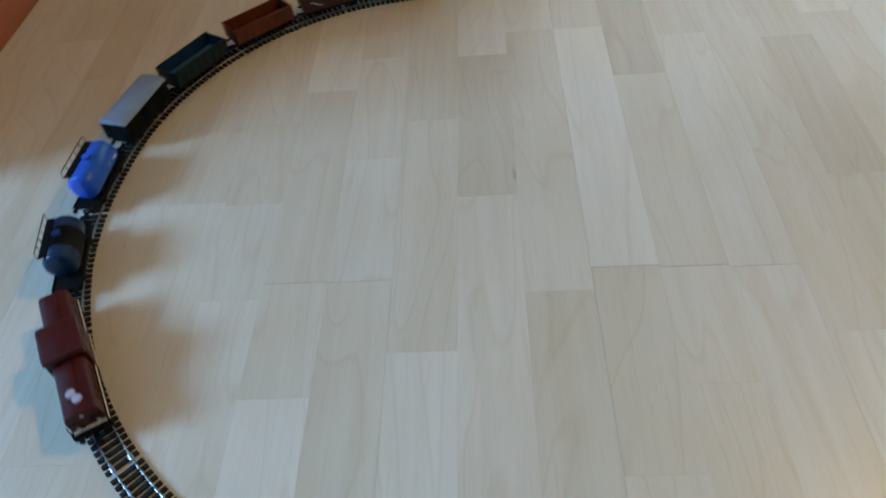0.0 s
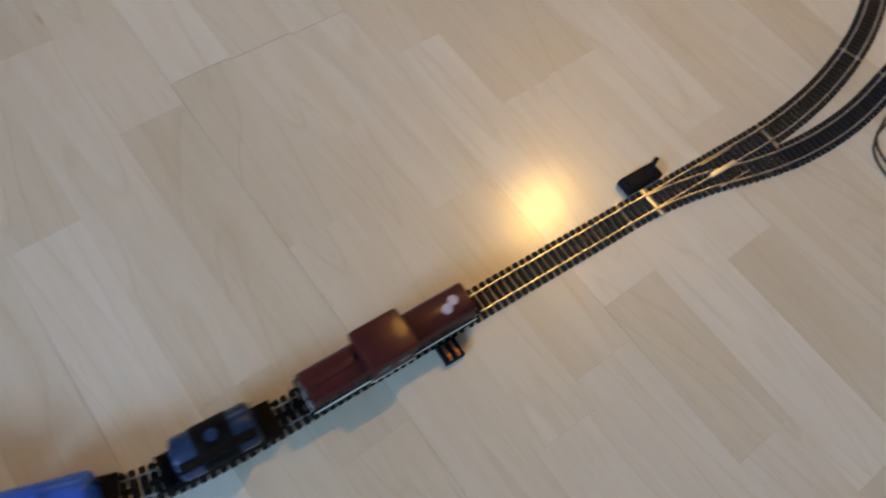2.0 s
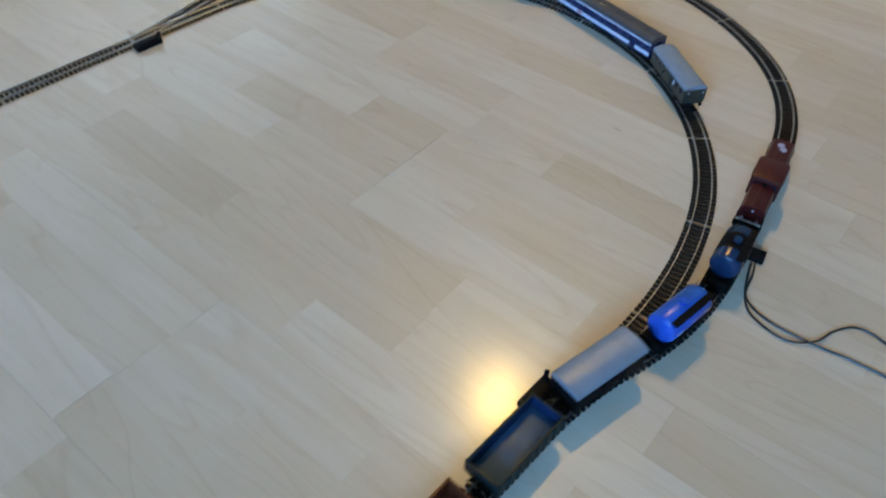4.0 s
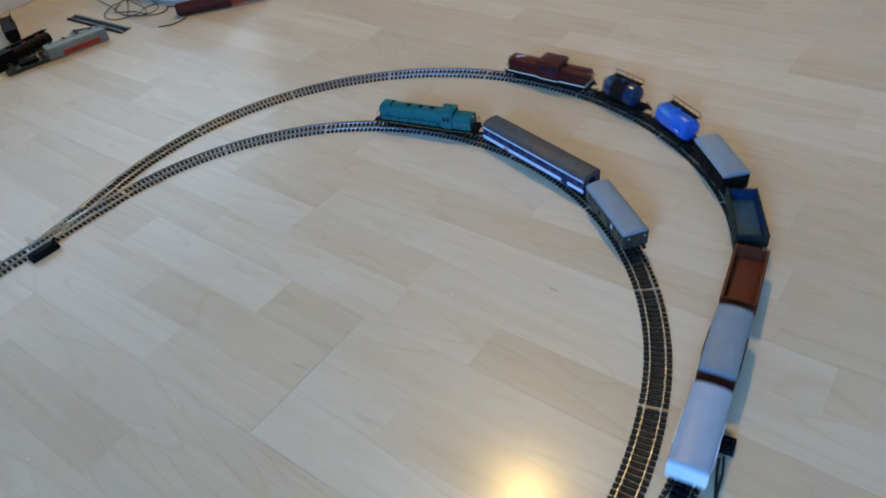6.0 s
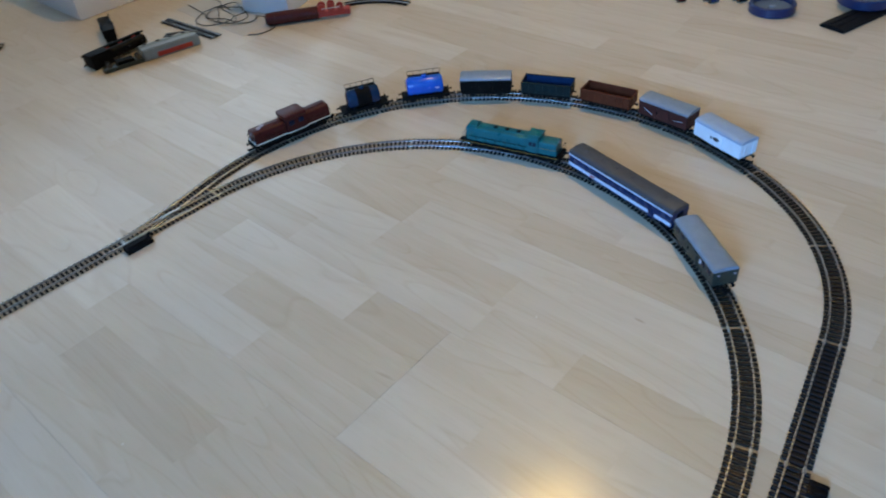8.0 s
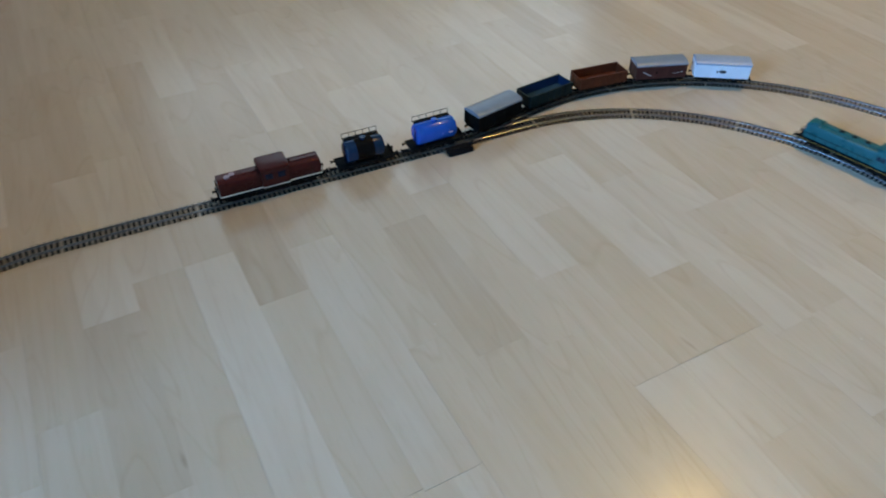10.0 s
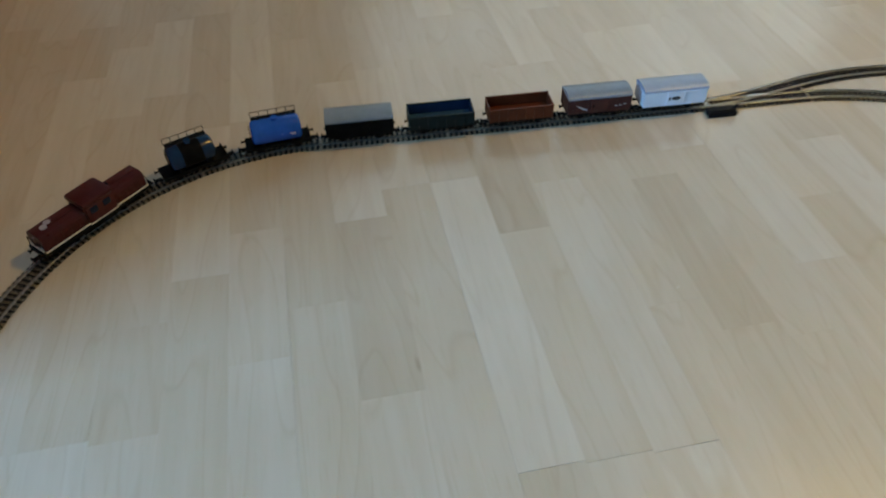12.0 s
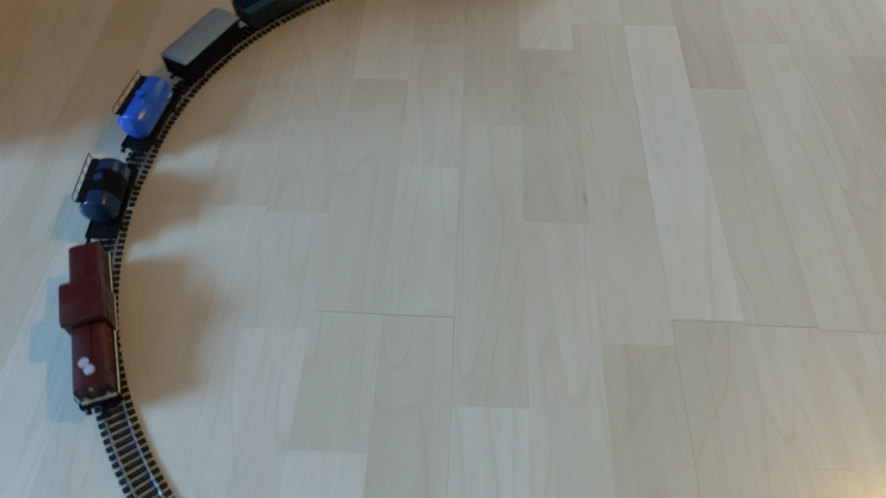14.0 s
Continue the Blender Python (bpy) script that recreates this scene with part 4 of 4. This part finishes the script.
CZ = 0.0014
for ctrl in ([(0.932, -0.535, 0.006), (0.915, -0.540, 0.003), (0.885, -0.545, CZ), (0.862, -0.562, CZ), (0.853, -0.600, CZ), (0.868, -0.626, CZ + 0.0026),
              (0.897, -0.637, CZ), (0.917, -0.653, CZ), (0.918, -0.677, CZ), (0.905, -0.705, CZ), (0.88, -0.76, CZ), (0.84, -0.84, CZ)],
             [(0.928, -0.532, 0.006), (0.908, -0.537, 0.003), (0.880, -0.549, CZ), (0.866, -0.580, CZ), (0.867, -0.630, CZ), (0.872, -0.664, CZ), (0.87, -0.72, CZ), (0.83, -0.82, CZ)]):
    tagged(part("cable", sweep(curve_points(ctrl), 0.0013), "cable"), "thin black cable lying on the floor from the terminal clip", "cable")


# ---- things at the far side ----
def lying(root, x, y, turn, z, roll):
    root.matrix_world = pose(x, y, z, roll, 0, turn)


def steam_engine(name, label, L, tender=False):
    root = thing(name, Matrix(), label, "model locomotive")
    part("main_frame", box(-L / 2, L / 2, -0.0125, 0.0125, 0.010, 0.018, 0.001), "chassis", root)
    if not tender:
        part("boiler", tube((-L * 0.18, 0, 0.032), (L / 2 - 0.004, 0, 0.032), 0.0115, n=24, bevel=0.001), "black", root)
        part("chimney", tube((L * 0.38, 0, 0.042), (L * 0.38, 0, 0.051), 0.0035, n=14, r2=0.0042), "black", root)
        part("dome", tube((L * 0.14, 0, 0.042), (L * 0.14, 0, 0.048), 0.005, n=14, r2=0.0038), "black", root)
        part("cab", box(-L / 2, -L * 0.18, -0.015, 0.015, 0.018, 0.047, 0.0015), "black", root)
        part("cab_roof", box(-L / 2 - 0.002, -L * 0.16, -0.0165, 0.0165, 0.047, 0.049, 0.0008), "black", root)
    else:
        part("tank_body", box(-L / 2, L / 2, -0.0145, 0.0145, 0.018, 0.038, 0.002), "black", root)
    n = 4
    for i in range(n):
        x = -L * 0.36 + i * L * 0.24
        bm = bmesh.new()
        for s in (-1, 1):
            tube((x, s * 0.0095, 0.0125), (x, s * 0.0065, 0.0125), 0.0075, bm, 20)
        part("wheelset", bm, "red_stripe" if not tender else "wheel", root)
    for s in (-1, 1):
        part("coupling_rod", box(-L * 0.36, L * 0.36, s * 0.0108 - 0.0006, s * 0.0108 + 0.0006, 0.0115, 0.0135, 0.0003), "bright", root)
        buffers(s * L / 2, s, 0.0155, root)
    rnd = random.Random(5)
    for i in range(12):
        x = L * (-0.46 + 0.084 * i)
        y, z = rnd.choice((-1, 1)) * rnd.uniform(0.009, 0.0135), rnd.uniform(0.018, 0.034)
        part("pipe", tube((x, y, z), (x + rnd.uniform(-0.006, 0.006), y * 1.25, z + rnd.uniform(0.008, 0.016)), 0.0011, n=6), "black", root)
    return root


lying(steam_engine("steam_locomotive", "black steam locomotive lying on its side on the floor", 0.145), 1.116, 1.066, 3, 0.0165, 90)
lying(steam_engine("tender", "black tender standing behind the fallen steam locomotive", 0.100, True), 1.166, 1.165, 68, -0.0048, 0)


def railcar():
    root = thing("railcar", Matrix(), "grey railcar with red stripe and bare dark frame, lying loose", "model railcar")
    W = 0.030
    part("body", prism([(-W / 2, 0.0006), (W / 2, 0.0006), (W / 2, 0.018), (W / 2 - 0.004, 0.0245), (-W / 2 + 0.004, 0.0245), (-W / 2, 0.018)], -0.020, 0.108, bevel=0.002), "grey_body", root)
    for s in (-1, 1):
        part("stripe", box(0.010, 0.090, s * W / 2 - 0.0005, s * W / 2 + 0.0005, 0.0040, 0.0140, 0.0003), "red_stripe", root, "red stripe")
    part("window_band", box(0.108, 0.1086, -0.010, 0.010, 0.011, 0.018, 0.0002), "glass", root)
    frame_bm = box(-0.108, -0.0202, -0.0125, 0.0125, 0.0006, 0.0085, 0.0012)
    part("bare_frame", frame_bm, "green_van", root, "dark green bare frame")
    part("motor_block", box(-0.078, -0.040, -0.0095, 0.0095, 0.0086, 0.0165, 0.0015), "chassis", root)
    for x in (-0.094, -0.030):
        bm = bmesh.new()
        for s in (-1, 1):
            tube((x, s * 0.0070, 0.0130), (x, s * 0.0095, 0.0130), 0.0060, bm, 18)
        part("wheelset", bm, "wheel", root)
    return root


lying(railcar(), 1.156, 0.962, -14.5, 0.0, 0)
t = thing("railcar_roof", pose(1.212, 1.000, 0, 0, 0, -13), "grey curved railcar roof shell lying loose on the floor", "railcar roof")
part("roof_shell", prism([(-0.015, 0.0005), (-0.0135, 0.0080), (-0.008, 0.0125), (0.0, 0.0140), (0.008, 0.0125), (0.0135, 0.0080), (0.015, 0.0005)], -0.060, 0.060, bevel=0.001), "grey_body", t)
for k in range(4):
    part("roof_vent", box(-0.048 + k * 0.030, -0.040 + k * 0.030, -0.003, 0.003, 0.0138, 0.0158, 0.0005), "roof_dark", t)

spare = Line(plan(0, 0, 0, [(0, 0.212, 0)]), (0, 0, 0))
for x, y, turn, size in ((1.293, 1.128, -88, 0.208), (1.236, 1.040, -46, 0.075), (0.880, 1.484, -58, 0.168), (0.872, 1.440, -38, 0.150)):
    t = track_section(spare, 0.0, size, "sleeper_black")
    t.matrix_world = pose(x, y, 0.0032 if turn == -38 else 0.0, 0, 0, turn)
    tagged(t, "spare straight track section with black sleepers lying loose", "model track", "spare track")

# maroon locomotive, toppled, its red wheels in the air
t = thing("locomotive", pose(1.407, 0.866, 0, 0, 0, -40), "maroon locomotive with red wheels toppled on the floor", "model locomotive")
part("boiler", tube((0.0, 0, 0.0150), (0.122, 0, 0.0150), 0.0145, n=28, bevel=0.0015), "red", t)
part("smokebox_door", tube((-0.002, 0, 0.0150), (0.0, 0, 0.0150), 0.0115, n=24), "chassis", t)
for x in (0.020, 0.058, 0.096):
    part("boiler_band", tube((x - 0.001, 0, 0.0150), (x + 0.001, 0, 0.0150), 0.0149, n=28), "van_brown", t)
part("running_frame", box(0.118, 0.196, -0.011, 0.011, 0.006, 0.018, 0.0015), "red_stripe", t)
for x, z, r in ((0.130, 0.026, 0.0095), (0.152, 0.027, 0.0095), (0.173, 0.021, 0.0080), (0.190, 0.012, 0.0065)):
    bm = bmesh.new()
    for s in (-1, 1):
        tube((x, s * 0.0120, z), (x, s * 0.0085, z), r, bm, 20)
        for k in range(8):
            a = k * math.tau / 8
            tube((x, s * 0.0122, z), (x + r * 0.85 * math.cos(a), s * 0.0122, z + r * 0.85 * math.sin(a)), 0.0006, bm, 4)
    part("wheelset", bm, "red_stripe", t)
part("coupling_rod", box(0.130, 0.173, -0.0137, -0.0125, 0.025, 0.027, 0.0003), "bright", t)


def carton(x, y, turn, sx, sy, h, label):
    t = thing("carton", pose(x, y, 0, 0, 0, turn), label, "box")
    part("carton_body", box(-sx / 2, sx / 2, -sy / 2, sy / 2, 0.0005, h - 0.02, 0.002), "carton", t)
    part("carton_lid", box(-sx / 2 - 0.002, sx / 2 + 0.002, -sy / 2 - 0.002, sy / 2 + 0.002, h - 0.035, h, 0.002), "carton", t)


carton(1.332, 1.479, -1, 0.30, 0.30, 0.14, "white carton box standing on the floor")
carton(1.531, 0.958, 19, 0.16, 0.13, 0.12, "white carton box beside the loose cable")
tagged(part("paper_sheet", box(-0.105, 0.105, -0.1485, 0.1485, 0.0001, 0.0004), "sheet", smooth=False), "thin pale grey paper sheet under the loose cable", "paper").matrix_world = pose(1.449, 1.013, 0, 0, 0, -3)

ctrl = []
for i in range(26):
    a = i * math.tau / 9
    ctrl.append((1.375 + (0.045 + 0.020 * math.sin(i * 1.7)) * math.cos(a) + 0.004 * i * 0.4, 1.03 + (0.062 + 0.018 * math.cos(i * 1.3)) * math.sin(a) - 0.0015 * i, 0.0019 + 0.0016 * (i % 4)))
ctrl += [(1.43, 0.94, 0.0019), (1.437, 0.89, 0.0019), (1.41, 0.845, 0.0014), (1.37, 0.842, 0.0014), (1.345, 0.862, 0.0019)]
tagged(part("cable", sweep(curve_points(ctrl, 6), 0.0012), "cable"), "tangled black cable in loose loops on the floor", "cable")
ctrl = [(1.385, 1.16, 0.0019), (1.372, 1.08, 0.0019), (1.352, 1.00, 0.0035), (1.372, 0.955, 0.0019), (1.400, 0.985, 0.0019), (1.415, 1.06, 0.0019), (1.440, 1.10, 0.0019), (1.45, 1.16, 0.0019)]
tagged(part("cable", sweep(curve_points(ctrl, 8), 0.0012), "cable"), "single black cable crossing the loose loops", "cable")

# bent strip of metal rail
arc = curve_points([(1.588, 0.792, 0), (1.620, 0.768, 0), (1.645, 0.735, 0), (1.661, 0.697, 0), (1.669, 0.657, 0)], 6)
t = thing("curved_strip", Matrix(), "short curved blue-grey metal strip with dark edges", "track strip")
for name, lo, hi, top, mat in (("edge", -0.010, -0.005, 0.005, "black"), ("web", -0.0049, 0.0049, 0.003, "roof_white"), ("edge", 0.005, 0.010, 0.005, "black")):
    bm, rings = bmesh.new(), []
    for i, p in enumerate(arc):
        d = (arc[min(i + 1, len(arc) - 1)] - arc[max(i - 1, 0)]).normalized()
        n = Vector((-d.y, d.x, 0))
        rings.append([bm.verts.new(p + n * o + Vector((0, 0, z))) for o, z in ((lo, 0.0003), (hi, 0.0003), (hi, top), (lo, top))])
    for ra, rb in zip(rings, rings[1:]):
        for k in range(4):
            bm.faces.new((ra[k], ra[(k + 1) % 4], rb[(k + 1) % 4], rb[k]))
    bm.faces.new(rings[0]), bm.faces.new(rings[-1])
    part(name, bm, mat, t)


def ring_mesh(r0, r1, z0, z1, n=44):
    bm = bmesh.new()
    c = 0.002
    prof = [(r1 - c, z0), (r1, z0 + c), (r1, z1 - c), (r1 - c, z1), (r0 + c, z1), (r0, z1 - c), (r0, z0 + c), (r0 + c, z0)]
    rings = [[bm.verts.new((r * math.cos(k * math.tau / n), r * math.sin(k * math.tau / n), z)) for k in range(n)] for r, z in prof]
    for a, b in zip(rings, rings[1:] + rings[:1]):
        for k in range(n):
            bm.faces.new((a[k], a[(k + 1) % n], b[(k + 1) % n], b[k]))
    return bm


def spool(x, y, z, r, label):
    t = thing("cable_reel", pose(x, y, z), label, "reel")
    part("rim", ring_mesh(r * 0.83, r, 0.0005, 0.020), "reel_blue", t)
    part("hub", tube((0, 0, 0.0006), (0, 0, 0.0100), r * 0.825, n=36, bevel=0.001), "reel_hub", t, "grey-blue hub")
    part("hole", tube((0, 0, 0.0100), (0, 0, 0.0112), r * 0.14, n=24), "roof_grey", t)


spool(2.024, -0.068, 0, 0.047, "dark blue round reel lying flat with grey hub")
t = thing("ramp_piece", pose(2.070, -0.228, 0, 0, 0, -17), "black plastic rerailing ramp lying on the floor", "track ramp")
part("ramp", prism([(-0.027, 0.0005), (0.027, 0.0005), (0.027, 0.006), (0.011, 0.009), (-0.011, 0.009), (-0.027, 0.006)], -0.09, 0.10, bevel=0.0008), "black", t)
for d in (-0.008, 0.008):
    part("guide_rib", box(-0.085, 0.095, d - 0.001, d + 0.001, 0.009, 0.0105, 0.0004), "black", t)
spool(2.128, -0.218, 0.0105, 0.052, "dark blue round reel resting on the black ramp")
for x, y, r, mat in ((1.985, 0.120, 0.012, "red"), (2.015, 0.062, 0.016, "coach_blue"), (2.048, 0.012, 0.016, "black")):
    t = thing("wheel_bogie", pose(x, y, 0, 0, 0, r * 4000), "small dark loose bogie lying on the floor", "bogie", "loose bogies")
    part("bogie_frame", box(-r, r, -r * 0.62, r * 0.62, 0.003, 0.012, 0.0015), mat, t)
    for s in (-1, 1):
        part("axle_wheels", tube((s * r * 0.55, -r * 0.75, 0.0052), (s * r * 0.55, r * 0.75, 0.0052), 0.0050, n=16), "wheel", t)

# ---- furniture and lamp ----
side = thing("cupboard", pose(-0.475, 0.02, 0), "tall cherry-wood cupboard with plinth and panelled doors", "cupboard")
part("plinth", box(-0.42, -0.03, 0.02, 1.88, 0.0, 0.07, 0.003), "cherry", side)
part("carcass", box(-0.44, -0.018, 0.0, 1.90, 0.0702, 1.32, 0.003), "cherry", side)
part("top", box(-0.45, 0.004, -0.012, 1.912, 1.3202, 1.35, 0.006), "cherry", side)
part("foot_rail", box(-0.029, 0.0, 0.0, 1.90, 0.0, 0.068, 0.006), "cherry", side)
for i in range(4):
    y = 0.006 + i * 0.473
    d = part("door", box(-0.0178, -0.002, y, y + 0.469, 0.080, 1.31, 0.003), "cherry", side)
    bm = box(-0.002, 0.004, y + 0.05, y + 0.419, 0.14, 1.25, 0.004)
    part("door_panel", bm, "cherry", d)
    part("knob", tube((-0.002, y + 0.445, 0.75), (0.018, y + 0.445, 0.75), 0.011, n=18, bevel=0.002), "gold", d)

lamp = thing("pendant_lamp", pose(LAMP[0], LAMP[1], LAMP[2]), "ceiling pendant lamp with pale open shade", "lamp")
bm = bmesh.new()
n, prof = 36, [(0.055, 0.11), (0.10, 0.07), (0.135, 0.0), (0.145, -0.05)]
rings = [[bm.verts.new((r * math.cos(k * math.tau / n), r * math.sin(k * math.tau / n), z)) for k in range(n)] for r, z in prof + [(r - 0.004, z) for r, z in prof[::-1]]]
for a, b in zip(rings, rings[1:] + rings[:1]):
    for k in range(n):
        bm.faces.new((a[k], a[(k + 1) % n], b[(k + 1) % n], b[k]))
part("shade", bm, "shade", lamp)
part("cord", tube((0, 0, 0.11), (0, 0, HIGH - LAMP[2]), 0.003, n=8), "cable", lamp)
part("socket", tube((0, 0, 0.075), (0, 0, 0.125), 0.02, n=18), "shade", lamp)

# ---- floor of maple strips ----
STRIP = 0.0645
ground = tagged(part("floor", box(X0, X1, Y0, Y1, -0.05, -0.0062), "underlay", smooth=False), "pale maple three-strip laminate floor with satin lacquer", "floor", kind="structure")
# joints that are certain, column by column: (lower end, upper end, tone)
KNOWN = {
    -3: [(-0.30, 0.006, 0)], -2: [(0.006, 0.26, 1), (-0.29, 0.006, 0)], -1: [(-0.133, 0.0, 0), (0.0, 0.14, 1)],
    0: [(-0.114, 0.20, 1), (0.20, 0.50, 0), (-0.243, -0.114, 1)], 1: [(-0.115, 0.0656, 0), (0.0656, 0.266, 1), (-0.42, -0.115, 1)],
    2: [(-0.51, -0.20, 0), (-0.20, 0.13, 1)], 3: [(-0.004, 0.259, 2), (-0.40, -0.004, 1)], 4: [(-0.137, 0.31, 1), (-0.50, -0.137, 1)],
    5: [(-0.11, 0.31, 0), (-0.32, -0.11, 1)], 6: [(0.197, 0.46, 2), (-0.113, 0.197, 1), (-0.241, -0.113, 1)], 7: [(-0.116, 0.28, 0), (-0.36, -0.116, 0)],
    8: [(-0.52, -0.193, 0), (-0.193, 0.05, 1), (0.05, 0.37, 1)], 9: [(0.003, 0.26, 2), (-0.30, 0.003, 1)], 10: [(-0.02, 0.31, 1)],
    11: [(0.075, 0.40, 0), (-0.114, 0.075, 1)], 12: [(-0.233, -0.114, 0), (-0.114, 0.18, 1)], 13: [(0.011, 0.29, 0), (-0.114, 0.011, 1), (-0.68, -0.365, 0)],
    14: [(-0.133, 0.20, 0)], 15: [(-0.13, 0.09, 1)], 16: [(-0.198, 0.087, 0)], 17: [(-0.06, 0.277, 1)], 18: [(-0.193, 0.13, 0)], 13.5: [],
    21: [(-0.41, -0.15, 0)], 25: [(-0.70, -0.385, 0)],
}
rng = random.Random(7)
unit = bmesh.new()
box(0.0, 1.0, 0.0, 1.0, -0.006, 0.0, bm=unit)
me = bpy.data.meshes.new("strip")
unit.to_mesh(me)
unit.free()
strip_mesh = {}
for k in ("strip_light", "strip_mid", "strip_dark"):
    strip_mesh[k] = me.copy()
    strip_mesh[k].materials.append(M[k])
far = bmesh.new()
count = 0
for col in range(int(X0 / STRIP) - 1, int(X1 / STRIP) + 1):
    spans, y = [], Y0
    fixed = sorted(KNOWN.get(col, []))
    y -= rng.uniform(0.0, 0.3)
    while y < Y1:
        ahead = [f for f in fixed if f[0] > y - 1e-6]
        if ahead and ahead[0][0] - y < 1e-6:
            f = ahead[0]
            spans.append((y, f[1], f[2]))
            y = f[1]
            continue
        nxt = y + rng.choice((0.20, 0.27, 0.32, 0.38)) + rng.uniform(-0.03, 0.03)
        if ahead:
            gap = ahead[0][0] - y
            nxt = ahead[0][0] if gap < 0.46 else min(nxt, ahead[0][0] - 0.13)
        spans.append((y, nxt, rng.choices((0, 1, 2), (0.40, 0.60, 0.0))[0]))
        y = nxt
    x = col * STRIP
    g = 0.00016 if col % 3 == 2 else 0.00003
    for a, b, tone in spans:
        a, b = max(a, Y0), min(b, Y1)
        xa, xb = max(x + g, X0), min(x + STRIP - 0.00003, X1)
        if b - a < 0.02 or xb - xa < 0.005:
            continue
        if (col + 1) % 6 < 3 and col < 14 and abs(b + 0.1135) < 0.004:
            b -= 0.00033
        if -0.62 < x < 1.70 and b > -0.62 and a < 0.78 and count < 300:
            count += 1
            share("floor_strip", strip_mesh[("strip_light", "strip_mid", "strip_dark")[tone]],
                  Matrix.Translation((xa, a + 0.00005, rng.uniform(-0.00002, 0.0))) @ Matrix.Diagonal((xb - xa, b - a - 0.0001, 1, 1)), ground)
        else:
            vs = [far.verts.new(p) for p in ((xa, a + 0.00005, 0), (xb, a + 0.00005, 0), (xb, b - 0.00005, 0), (xa, b - 0.00005, 0),
                                             (xa, a + 0.00005, -0.006), (xb, a + 0.00005, -0.006), (xb, b - 0.00005, -0.006), (xa, b - 0.00005, -0.006))]
            for q in ((0, 1, 2, 3), (7, 6, 5, 4), (0, 4, 5, 1), (1, 5, 6, 2), (2, 6, 7, 3), (3, 7, 4, 0)):
                far.faces.new([vs[i] for i in q])
tagged(part("outer_floor_strips", far, "strip_far", ground, smooth=False), kind="stuff")

# crumbs on the floor
for x, y, r in ((0.94, 1.28, 0.003), (0.985, -0.185, 0.0012), (0.56, 0.07, 0.0009)):
    t = bmesh.new()
    bmesh.ops.create_icosphere(t, subdivisions=2, radius=r)
    for v in t.verts:
        v.co *= 1 + 0.25 * noise.noise(v.co * 900)
        v.co.z = v.co.z * 0.5 + r * 0.5
    tagged(part("crumb", t, "rust" if r > 0.002 else "cream"), "tiny crumb lying on the floor", "crumb").location = (x, y, 0)

# distance run by the front of the train, second by second
RUN = [(0.0, -0.368), (0.75, -0.174), (1.5, 0.036), (2.5, 0.376), (2.7, 0.445), (3.8, 0.842), (5.0, 1.279), (6.5, 1.781), (7.5, 2.107), (8.0, 2.265), (9.0, 2.582),
       (10.2, 2.959), (11.3, 3.307), (12.0, 3.497), (12.5, 3.625), (13.0, 3.749), (13.5, 3.870), (14.0, 3.998)]


def run(t):
    ts, ss = np.array([r[0] for r in RUN]), np.array([r[1] for r in RUN])
    v = np.gradient(ss, ts)
    i = int(np.clip(np.searchsorted(ts, t, "right") - 1, 0, len(ts) - 2))
    h = ts[i + 1] - ts[i]
    u = (t - ts[i]) / h
    return ((2 * u ** 3 - 3 * u ** 2 + 1) * ss[i] + (u ** 3 - 2 * u ** 2 + u) * h * v[i] + (3 * u ** 2 - 2 * u ** 3) * ss[i + 1] + (u ** 3 - u ** 2) * h * v[i + 1])


class Ring:
    """The closed loop, for distances before its start too."""

    def at(self, s):
        x, y, a = loop.at(s % loop.length)
        return x, y, a


ring = Ring()


def motions():
    for ob, behind, base in TRAIN:
        walk(ob, [(k / 10, stand(ring, run(k / 10) - behind, base)) for k in range(0, 141)])


motions()
